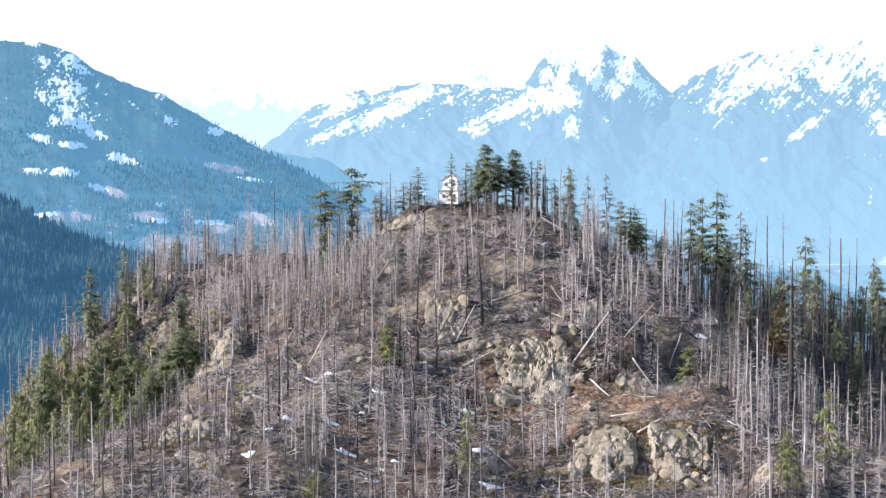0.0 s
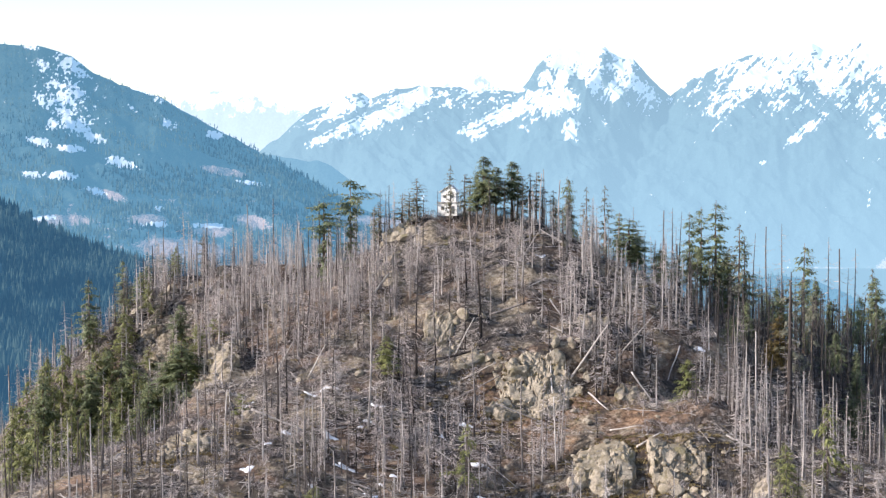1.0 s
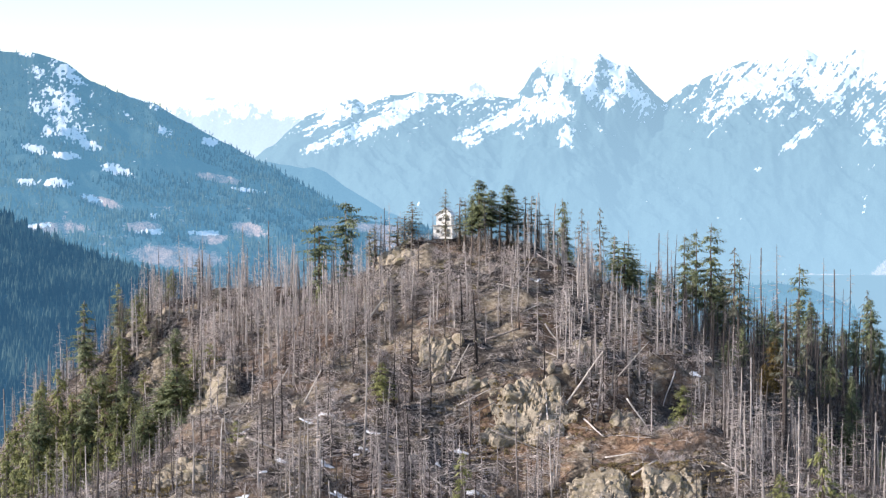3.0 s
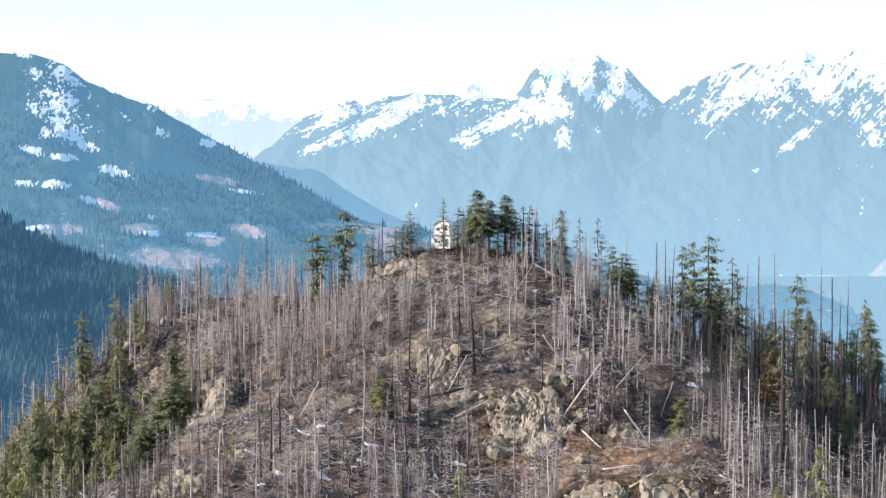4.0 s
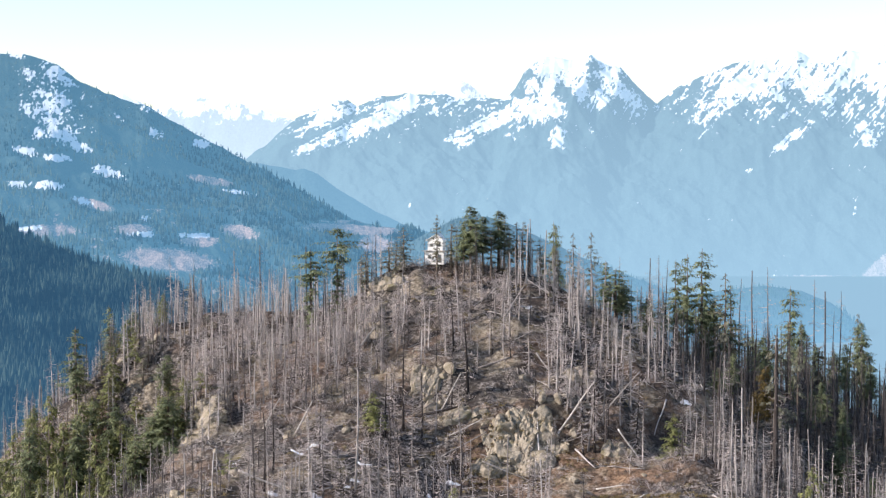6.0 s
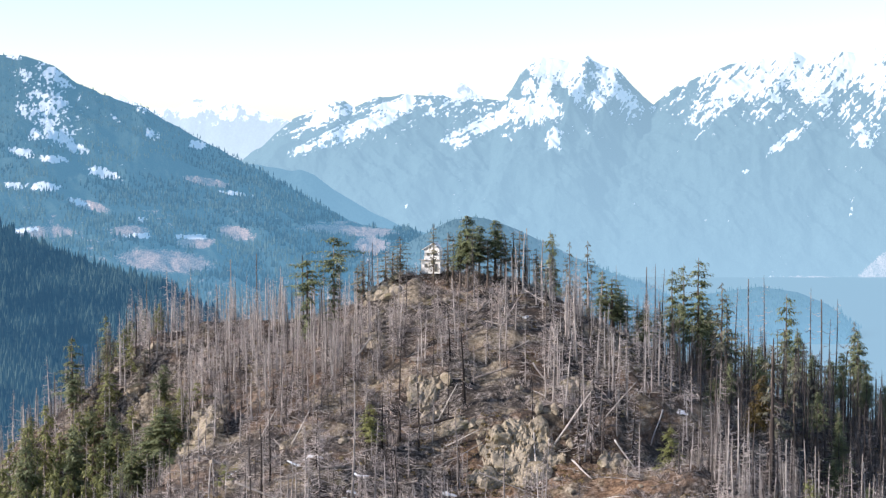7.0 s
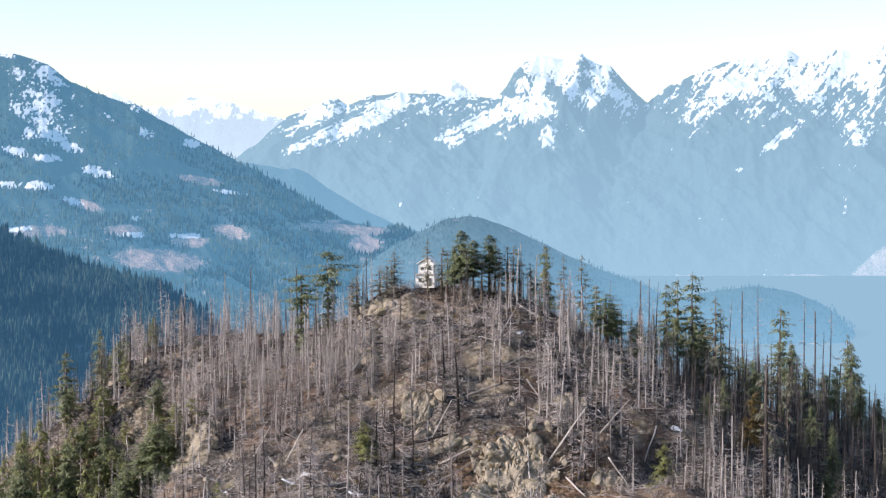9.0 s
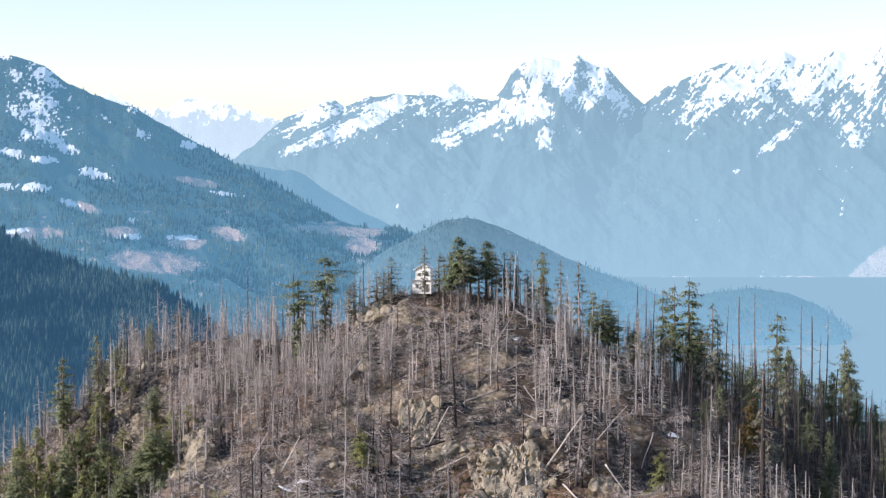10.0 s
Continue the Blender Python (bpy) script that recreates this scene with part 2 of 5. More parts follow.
SNOW = plain_material("old_snow", (0.74, 0.76, 0.79), 0.6, 2.0, 0.1)
WHITE = plain_material("white_paint", (0.82, 0.81, 0.78), 0.55, 3.0, 0.05)
ROOF = plain_material("pale_metal_roof", (0.70, 0.70, 0.69), 0.4, 2.0, 0.08)
PANE = plain_material("dark_glass", (0.10, 0.12, 0.14), 0.1, 3.0, 0.1)
TRIM = plain_material("grey_timber_trim", (0.36, 0.34, 0.31), 0.7, 5.0, 0.2)

# far land, hills and their forests all emit a haze colour
HAZE_BLUE = (0.248, 0.432, 0.568)
FAR_LAND = distance_material("far_range", (0.05, 0.08, 0.085), (0.42, 0.33, 0.30), (0.9, 0.91, 0.93), HAZE_BLUE, (0.60, 0.44), 0.012, (0.47, 0.53), mottle=0.35, fine=30.0, ragged=0.5)
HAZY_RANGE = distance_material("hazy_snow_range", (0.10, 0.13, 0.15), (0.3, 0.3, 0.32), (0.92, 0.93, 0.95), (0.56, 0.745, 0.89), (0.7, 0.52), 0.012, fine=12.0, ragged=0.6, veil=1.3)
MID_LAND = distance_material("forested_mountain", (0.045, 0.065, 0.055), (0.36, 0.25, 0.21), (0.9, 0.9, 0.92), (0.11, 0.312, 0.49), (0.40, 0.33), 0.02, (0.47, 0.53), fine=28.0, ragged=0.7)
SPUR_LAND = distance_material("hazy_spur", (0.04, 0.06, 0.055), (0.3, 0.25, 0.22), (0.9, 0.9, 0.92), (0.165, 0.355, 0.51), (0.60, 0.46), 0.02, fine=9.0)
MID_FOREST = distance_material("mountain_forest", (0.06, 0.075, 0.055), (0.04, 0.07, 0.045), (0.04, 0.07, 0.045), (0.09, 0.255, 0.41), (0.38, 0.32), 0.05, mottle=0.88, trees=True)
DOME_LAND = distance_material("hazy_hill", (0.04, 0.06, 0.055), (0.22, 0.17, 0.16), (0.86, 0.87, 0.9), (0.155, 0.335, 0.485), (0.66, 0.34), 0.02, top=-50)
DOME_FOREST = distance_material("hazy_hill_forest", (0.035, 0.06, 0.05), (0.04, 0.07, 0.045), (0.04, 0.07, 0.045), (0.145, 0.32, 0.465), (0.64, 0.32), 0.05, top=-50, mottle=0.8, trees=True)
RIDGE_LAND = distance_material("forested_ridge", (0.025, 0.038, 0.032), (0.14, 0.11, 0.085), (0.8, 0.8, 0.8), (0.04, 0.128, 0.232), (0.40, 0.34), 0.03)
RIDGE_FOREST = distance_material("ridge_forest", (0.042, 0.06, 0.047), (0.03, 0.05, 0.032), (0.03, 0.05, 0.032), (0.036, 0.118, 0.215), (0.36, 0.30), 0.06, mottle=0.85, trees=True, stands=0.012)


# ---------------------------------------------------------------- mesh helpers
class Shape:
    """Vertices and faces gathered for one mesh."""

    def __init__(self):
        self.v, self.f = [], []

    def add(self, verts, faces):
        k = len(self.v)
        self.v.extend(verts)
        self.f.extend([tuple(i + k for i in fa) for fa in faces])

    def tube(self, pts, radii, sides=6, cap=True):
        """A tapered tube along points."""
        rings = []
        pts = [Vector(p) for p in pts]
        for i, p in enumerate(pts):
            along = (pts[min(i + 1, len(pts) - 1)] - pts[max(i - 1, 0)]).normalized()
            side = along.cross(Vector((0.31, 0.11, 0.94)) if abs(along.z) < 0.9 else Vector((1, 0.2, 0))).normalized()
            up = side.cross(along)
            rings.append([p + (side * math.cos(a) + up * math.sin(a)) * radii[i] for a in (6.28319 * s / sides for s in range(sides))])
        verts = [v for r in rings for v in r]
        faces = []
        for i in range(len(pts) - 1):
            for s in range(sides):
                a, b = i * sides + s, i * sides + (s + 1) % sides
                faces.append((a, b, b + sides, a + sides))
        if cap:
            faces.append(tuple(range((len(pts) - 1) * sides, len(pts) * sides)))
            faces.append(tuple(reversed(range(sides))))
        self.add(verts, faces)

    def spike(self, p, tip, radius):
        """A thin three-sided cone."""
        p, tip = Vector(p), Vector(tip)
        along = (tip - p).normalized()
        side = along.cross(Vector((0.31, 0.11, 0.94)) if abs(along.z) < 0.9 else Vector((1, 0.2, 0))).normalized() * radius
        up = side.cross(along)
        self.add([p + side, p - side * 0.5 + up * 0.87, p - side * 0.5 - up * 0.87, tip], [(0, 1, 3), (1, 2, 3), (2, 0, 3)])

    def spray(self, p, out, length, width, droop):
        """One flat bough of needles: a bent rhombus that hangs at its tip."""
        out = Vector(out).normalized()
        side = out.cross(Vector((0, 0, 1)))
        side = side.normalized() * width if side.length > 0.01 else Vector((width, 0, 0))
        p = Vector(p)
        a = p + out * length * 0.5 + Vector((0, 0, 0.06 * length))
        tip = p + out * length + Vector((0, 0, -droop * length))
        low = Vector((0, 0, -0.35 * width))
        self.add([p, a + side + low, tip, a - side + low, a], [(0, 1, 4), (1, 2, 4), (4, 2, 3), (0, 4, 3)])

    def mesh(self, name, mat, smooth=False):
        me = bpy.data.meshes.new(name)
        me.from_pydata([tuple(v) for v in self.v], [], self.f)
        me.materials.append(mat)
        if smooth:
            me.polygons.foreach_set("use_smooth", [True] * len(me.polygons))
        me.update()
        return me


def part(name, me, parent, label=""):
    ob = new(name, me)
    ob.parent = parent
    return tagged(ob, label)


def grid_mesh(name, xs, ys, zs, mat, cover=None):
    """A sheet over a grid: xs, ys, zs are arrays of one shape (rows, columns)."""
    rows, cols = xs.shape
    co = np.stack([xs, ys, zs], -1).reshape(-1, 3).astype(np.float32)
    i = (np.arange(rows - 1)[:, None] * cols + np.arange(cols - 1)[None]).ravel()
    quads = np.stack([i, i + 1, i + cols + 1, i + cols], 1).astype(np.int32)
    me = bpy.data.meshes.new(name)
    me.vertices.add(len(co))
    me.vertices.foreach_set("co", co.ravel())
    me.loops.add(quads.size)
    me.loops.foreach_set("vertex_index", quads.ravel())
    me.polygons.add(len(quads))
    me.polygons.foreach_set("loop_start", np.arange(0, quads.size, 4, dtype=np.int32))
    me.polygons.foreach_set("use_smooth", np.ones(len(quads), dtype=bool))
    me.materials.append(mat)
    if cover is not None:
        at = me.attributes.new("cover", "FLOAT_COLOR", "POINT")
        at.data.foreach_set("color", np.concatenate([cover.reshape(-1, 2), np.zeros((len(co), 1)), np.ones((len(co), 1))], 1).astype(np.float32).ravel())
    me.update(calc_edges=True)
    me.validate()
    return me


def joined_mesh(name, protos, placed, mat):
    """One mesh from many placed copies of vertex and face arrays: placed holds (proto, x, y, z, turn, scale, height scale)."""
    vs, fs, k = [], [], 0
    for pi, x, y, z, turn, s, sz in placed:
        v, f = protos[pi]
        c, d = math.cos(turn) * s, math.sin(turn) * s
        w = np.stack([v[:, 0] * c - v[:, 1] * d + x, v[:, 0] * d + v[:, 1] * c + y, v[:, 2] * sz + z], 1)
        vs.append(w)
        fs.extend([tuple(i + k for i in fa) for fa in f])
        k += len(v)
    me = bpy.data.meshes.new(name)
    me.from_pydata(np.concatenate(vs).tolist(), [], fs)
    me.materials.append(mat)
    me.update()
    return me


# smooth value noise over arrays, so that the land can be shaped quickly
def vnoise(x, y, seed=0):
    xi, yi = np.floor(x), np.floor(y)
    fx, fy = x - xi, y - yi
    fx, fy = fx * fx * (3 - 2 * fx), fy * fy * (3 - 2 * fy)

    def h(a, b):
        v = np.sin(a * 127.1 + b * 311.7 + seed * 74.7) * 43758.5453
        return v - np.floor(v)
    top = h(xi, yi) * (1 - fx) + h(xi + 1, yi) * fx
    bot = h(xi, yi + 1) * (1 - fx) + h(xi + 1, yi + 1) * fx
    return top * (1 - fy) + bot * fy


def fractal(x, y, octaves=5, seed=0, ridged=False):
    s, a, t = 0.0, 0.5, 0.0
    for o in range(octaves):
        v = vnoise(x * 2 ** o + 17.3 * o, y * 2 ** o - 9.1 * o, seed + o)
        s = s + a * (1 - np.abs(2 * v - 1) if ridged else v)
        t, a = t + a, a * 0.5
    return s / t


# ---------------------------------------------------------------- land
HILL_X = np.array([-80, -50, -20, 10, 40, 70.0])
HILL_Y = np.array([265, 300, 335, 370.0])
HILL_LIFT = np.array([
    [-2.1, 4.3, 2.6, -5.4, 2.0, 0.9], [-10.6, -5.7, -1.3, -4.0, -2.2, -6.7],
    [-11.9, -2.9, -2.3, 3.0, 0.4, -12.3], [-3.3, 2.4, 0.3, -0.8, -5.0, -5.9]])
LAKE_Z = -205.0


def height(x, y):
    """The ground: a burnt rocky knoll whose top is the origin of heights, over a deep valley."""
    x, y = np.asarray(x, float), np.asarray(y, float)
    s = np.sqrt((358 - y) ** 2 + (0.62 * x) ** 2 + 36) - 6
    z = -0.45 * s
    for j, gy in enumerate(HILL_Y):
        for i, gx in enumerate(HILL_X):
            z = z + HILL_LIFT[j, i] * np.exp(-((x - gx) ** 2 + (y - gy) ** 2) / 578)
    z = z - 3.0 * np.logaddexp(0, (-63 - x) / 4) / (1 + np.exp(-(y - 300) / 8)) - 1.7 * np.logaddexp(0, (x - 66) / 4) / (1 + np.exp(-(y - 305) / 8))
    # the drop beside the left outcrop, the hollow below it, and the cliff on the left of the summit
    z = z - 5.0 * np.exp(-((x + 72) ** 2 + (y - 328) ** 2) / 300) + 2.0 * np.exp(-((x + 46) ** 2 + (y - 320) ** 2) / 60)
    z = z - 12.0 / (1 + np.exp(np.clip((x + 49.3) / 1.2, -40, 40))) * np.exp(-((y - 326) / 21) ** 4) * np.exp(-((x + 58) / 22) ** 4)
    z = z - 9.5 / (1 + np.exp(np.clip((x + 14.5) / 1.5, -40, 40))) * np.exp(-(((x + 26) / 15) ** 2 + ((y - 357) / 17) ** 2))
    # ledges under the two main bluffs and the low left outcrop
    z = z + 2.6 * np.tanh((y - 299.5 - 0.12 * (x - 13)) / 1.8) * np.exp(-((x - 13) / 12) ** 4) * np.exp(-((y - 300) / 11) ** 2)
    z = z + 2.4 * np.tanh((y - 272 - 0.1 * (x - 30)) / 1.8) * np.exp(-((x - 31) / 13) ** 4) * np.exp(-((y - 273) / 10) ** 2)
    z = z + 1.6 * np.tanh((y - 276) / 1.5) * np.exp(-((x + 42) / 9) ** 4) * np.exp(-((y - 276) / 8) ** 2)
    z = z + 2.0 * np.tanh((y - 313 + 0.1 * x) / 1.6) * np.exp(-((x + 3) / 8) ** 4) * np.exp(-((y - 313) / 8) ** 2)
    z = z + 1.8 * np.tanh((y - 306 - 0.2 * (x - 38)) / 1.6) * np.exp(-((x - 38) / 9) ** 4) * np.exp(-((y - 306) / 8) ** 2)
    # swells of the shoulder and the lower slope
    for cx, cy, lift, rx, ry in ((-67, 363, 4.0, 12, 14), (-88, 371, 10.0, 15, 20), (-74, 330, 11.0, 13, 15), (-82, 345, 4.0, 12, 12), (-45, 303, 3.5, 8, 8), (43, 290, 3.5, 8, 7), (25, 311, 2.0, 6, 6), (18, 303, 2.6, 8, 3.6), (27, 276, 0.8, 11, 4.5), (-11, 350, 2.6, 4.0, 3.2), (96, 378, 5.0, 14, 16), (-20, 290, 2.0, 12, 9)):
        z = z + lift * np.exp(-((x - cx) / rx) ** 2 - ((y - cy) / ry) ** 2)
    # steep-sided hollows that face away from the sun: the deep one on the flank, and two small ones beside the bluffs
    for cx, cy, edge, deep, rx, ry in ((82, 314, 66.5, 14, 22, 17), (40, 309, 34.5, 5, 8.5, 5.5), (43.5, 267.5, 39.8, 4.5, 5.5, 4.5)):
        z = z - deep / (1 + np.exp(np.clip((edge - x) / 0.8, -40, 40))) * np.exp(-((y - cy) / ry) ** 4) * np.exp(-((x - cx) / rx) ** 4)
    near = np.clip(1.3 - s / 150, 0, 1)
    z = z + near * (4.2 * (fractal(x / 16, y / 16, 3, 3) - 0.5) + 2.9 * (fractal(x / 4.5, y / 4.5, 4, 8) - 0.5))
    # ledges
    z = z + near * 2.3 * (fractal(x / 9, y / 5, 4, 21, True) - 0.6)
    valley = LAKE_Z + 8 + 22 * (fractal(x / 300, y / 300, 4, 5) - 0.4)
    lake = 1 / (1 + np.exp(-(x - 100) / 60)) / (1 + np.exp(-(y - 1700) / 60))
    valley = valley - 30 * lake
    k = 12.0
    m = np.maximum(z, valley)
    return m + k * np.log(np.exp((z - m) / k) + np.exp((valley - m) / k)) * (1 - near) + (z - m) * near


def ground_z(x, y):
    return float(height(x, y))


xs = np.concatenate([-np.geomspace(4200, 112, 40), np.arange(-110, 110.1, 0.9), np.geomspace(112, 4200, 40)])
ys = np.concatenate([-np.geomspace(2500, 20, 14), np.linspace(10, 222, 30), np.arange(226, 430.1, 0.85), np.geomspace(434, 4990, 70)])
gx, gy = np.meshgrid(xs, ys)
ground = new("ground", grid_mesh("ground", gx, gy, height(gx, gy), GROUND))
tagged(ground, "burnt rocky knoll with brown litter above a deep valley", "hillside", kind="structure")

lake_x, lake_y = np.meshgrid(np.linspace(-300, 4000, 60), np.linspace(1500, 4950, 60))
wm, wnodes, wl, wb = base_material("lake_water")
wb.inputs["Base Color"].default_value = (0.10, 0.22, 0.28, 1)
wb.inputs["Roughness"].default_value = 0.4
wnz = noise_of(wnodes, wl, 0.05, 4, 0.6, wnodes.new("ShaderNodeNewGeometry").outputs["Position"], (1, 0.25, 1))
bumped(wnodes, wl, wb, wnz.outputs[0], 0.15, 1.0)
# haze over the lake, put in as pale blue emission from the water
water_haze = wnodes.new("ShaderNodeEmission")
water_haze.inputs["Color"].default_value = (0.235, 0.41, 0.535, 1)
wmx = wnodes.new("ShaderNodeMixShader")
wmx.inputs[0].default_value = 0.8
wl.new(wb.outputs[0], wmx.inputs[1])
wl.new(water_haze.outputs[0], wmx.inputs[2])
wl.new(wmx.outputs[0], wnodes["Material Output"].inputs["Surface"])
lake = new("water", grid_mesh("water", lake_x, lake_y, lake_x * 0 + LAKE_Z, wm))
tagged(lake, "pale blue lake in the hazy valley below the mountains", "lake", kind="structure")

# Far land: bearings are sideways metres per metre ahead, heights are metres per metre ahead over the knoll's top.
def skyline(points):
    p = np.array(points)
    return lambda b: np.interp(b, p[:, 0], p[:, 1])


def landform(name, near_y, crest_y, foot_z, line, bearings, rows, power, mat, rough, back=0.0, cover=None, seed=0, spur=0.0):
    """A range whose crest follows a skyline; it rises from its foot to the crest with spurs and gullies, and falls off behind."""
    b = np.linspace(bearings[0], bearings[1], bearings[2])
    d = np.concatenate([np.linspace(near_y, crest_y, rows), crest_y + np.array([0.35, 1.0]) * back]) if back else np.linspace(near_y, crest_y, rows)
    bb, dd = np.meshgrid(b, d)
    s = np.clip((dd - near_y) / (crest_y - near_y), 0, 1)
    slant = bb + (1 - s) * spur / 130 * (0.04 + 0.08 * (fractal(bb * 30, dd / 300, 3, seed + 5) - 0.5))
    crest = EYE_Z + line(slant) * crest_y + rough * 0.5 * (fractal(bb * 120, bb * 0 + seed, 4, seed + 3) - 0.5)
    x = bb * dd
    n = fractal(x / 210 + 0.9 * dd / 300, dd / 420 - 0.5 * x / 420, 6, seed, True) - 0.62
    f = fractal(x / 60, dd / 60, 4, seed + 9) - 0.5
    z = foot_z + (crest - foot_z) * s ** power + (n * spur + f * rough) * np.sin(np.pi * np.clip(s, 0, 1)) ** 0.6 + f * rough * 0.25
    if back:
        z = np.where(dd > crest_y, z - (dd - crest_y) * 0.5, z)
    cov = cover(bb, (z - EYE_Z) / dd, x, dd, z, n) if cover else np.zeros(bb.shape + (2,))
    return new(name, grid_mesh(name, x, dd, z, mat, cov))


def blotches(b, h, spots):
    """Patches of cover: (bearing, height, half length, half width, lean in degrees)."""
    out = np.zeros_like(b)
    for cb, ch, ln, wd, lean in spots:
        c, s = math.cos(radians(lean)), math.sin(radians(lean))
        u, v = (b - cb) * c + (h - ch) * s, -(b - cb) * s + (h - ch) * c
        out = np.maximum(out, np.exp(-((u / ln) ** 2 + (v / wd) ** 2) * 0.7))
    return out

FAR_LINE = skyline([(-0.1235, 0.0103), (-0.1071, 0.0195), (-0.0940, 0.0300), (-0.0841, 0.0382), (-0.0710, 0.0448), (-0.0595, 0.0493), (-0.0540, 0.0497), (-0.0481, 0.0464), (-0.0382, 0.0510), (-0.0218, 0.0536), (-0.0054, 0.0523), (0.0044, 0.0530), (0.0142, 0.0516), (0.0273, 0.0523), (0.0378, 0.0497), (0.0437, 0.0562), (0.0487, 0.0661), (0.0552, 0.0720), (0.0601, 0.0752), (0.0650, 0.0738), (0.0706, 0.0735), (0.0765, 0.0718), (0.0824, 0.0735), (0.0877, 0.0762), (0.0910, 0.0730), (0.0962, 0.0700), (0.1044, 0.0687), (0.1126, 0.0602), (0.1208, 0.0523), (0.1257, 0.0484), (0.1388, 0.0589), (0.1503, 0.0634), (0.1650, 0.0700), (0.1814, 0.0733), (0.1946, 0.0752), (0.2060, 0.0779), (0.2142, 0.0746), (0.2241, 0.0772), (0.2339, 0.0798), (0.2437, 0.0772), (0.2569, 0.0825), (0.2765, 0.0890), (0.3257, 0.0792), (0.3749, 0.0628)])
HAZY_LINE = skyline([(-0.2153, 0.0430), (-0.1989, 0.0480), (-0.1841, 0.0542), (-0.1776, 0.0503), (-0.1661, 0.0444), (-0.1497, 0.0463), (-0.1415, 0.0509), (-0.1333, 0.0535), (-0.1261, 0.0509), (-0.1169, 0.0483), (-0.1038, 0.0444), (-0.0907, 0.0398), (-0.0710, 0.0349), (-0.0350, 0.0316), (-0.0186, 0.0430), (-0.0038, 0.0545), (0.0044, 0.0594), (0.0110, 0.0630), (0.0162, 0.0608), (0.0241, 0.0535), (0.0470, 0.0430)])
LEFT_LINE = skyline([(-0.4776, 0.0675), (-0.3792, 0.0806), (-0.3136, 0.0740), (-0.2677, 0.0789), (-0.2481, 0.0770), (-0.2399, 0.0776), (-0.2284, 0.0740), (-0.2202, 0.0707), (-0.2120, 0.0642), (-0.2061, 0.0603), (-0.1956, 0.0560), (-0.1825, 0.0517), (-0.1694, 0.0478), (-0.1622, 0.0429), (-0.1497, 0.0363), (-0.1350, 0.0281), (-0.1235, 0.0222), (-0.1104, 0.0150), (-0.1005, 0.0101), (-0.0841, 0.0003), (-0.0645, -0.0106), (-0.0448, -0.0194), (-0.0186, -0.0243), (0.0011, -0.0293), (0.0306, -0.0407), (0.0634, -0.0604)])
SPUR_LINE = skyline([(-0.1497, 0.0112), (-0.1169, 0.0138), (-0.1038, 0.0142), (-0.0940, 0.0119), (-0.0841, 0.0102), (-0.0776, 0.0112), (-0.0710, 0.0079), (-0.0645, 0.0024), (-0.0513, -0.0058), (-0.0382, -0.0134), (-0.0218, -0.0216), (-0.0054, -0.0255), (0.0142, -0.0314), (0.0470, -0.0412)])
DOME_LINE = skyline([(-0.0645, -0.0727), (-0.0382, -0.0432), (-0.0218, -0.0330), (-0.0071, -0.0255), (0.0011, -0.0210), (0.0110, -0.0168), (0.0208, -0.0155), (0.0300, -0.0168), (0.0470, -0.0232), (0.0667, -0.0320), (0.0798, -0.0386), (0.0995, -0.0470), (0.1126, -0.0516), (0.1290, -0.0580), (0.1454, -0.0650), (0.1650, -0.0747)])
SPIT_LINE = skyline([(0.0929, -0.0717), (0.1126, -0.0677), (0.1290, -0.0651), (0.1454, -0.0618), (0.1650, -0.0579), (0.1880, -0.0556), (0.2110, -0.0586), (0.2273, -0.0651), (0.2405, -0.0756), (0.2487, -0.0848), (0.2634, -0.0913)])
RIDGE_LINE = skyline([(-0.4448, -0.0068), (-0.3300, -0.0002), (-0.2677, -0.0140), (-0.2481, -0.0238), (-0.2333, -0.0313), (-0.2153, -0.0402), (-0.1989, -0.0454), (-0.1825, -0.0487), (-0.1563, -0.0559), (-0.1399, -0.0658), (-0.1300, -0.0743), (-0.1104, -0.0953), (-0.0841, -0.1215)])
FAR_SNOW = [(-0.0174, -0.0105, 0.0016, 0.0007, 60), (-0.0448, 0.0350, 0.0551, 0.0055, 21), (-0.0645, 0.0415, 0.0236, 0.0031, 25), (0.0306, 0.0382, 0.0295, 0.0059, 25), (0.0126, 0.0284, 0.0110, 0.0063, 10), (0.0601, 0.0464, 0.0275, 0.0102, 5), (0.0683, 0.0284, 0.0063, 0.0079, 0), (0.0864, 0.0546, 0.0197, 0.0110, -20), (0.0732, 0.0628, 0.0138, 0.0079, -30), (0.1093, 0.0546, 0.0126, 0.0071, -30), (-0.0218, 0.0481, 0.0236, 0.0039, 8), (0.1683, 0.0546, 0.0315, 0.0087, 38), (0.1946, 0.0628, 0.0236, 0.0087, 38), (0.2175, 0.0595, 0.0138, 0.0126, -40), (0.2339, 0.0694, 0.0197, 0.0094, 45), (0.2044, 0.0284, 0.0177, 0.0035, 35), (0.2437, 0.0350, 0.0055, 0.0031, 30), (0.2487, 0.0268, 0.0063, 0.0047, -40), (0.1782, 0.0094, 0.0035, 0.0020, 30), (0.2569, 0.0628, 0.0177, 0.0047, 38)]
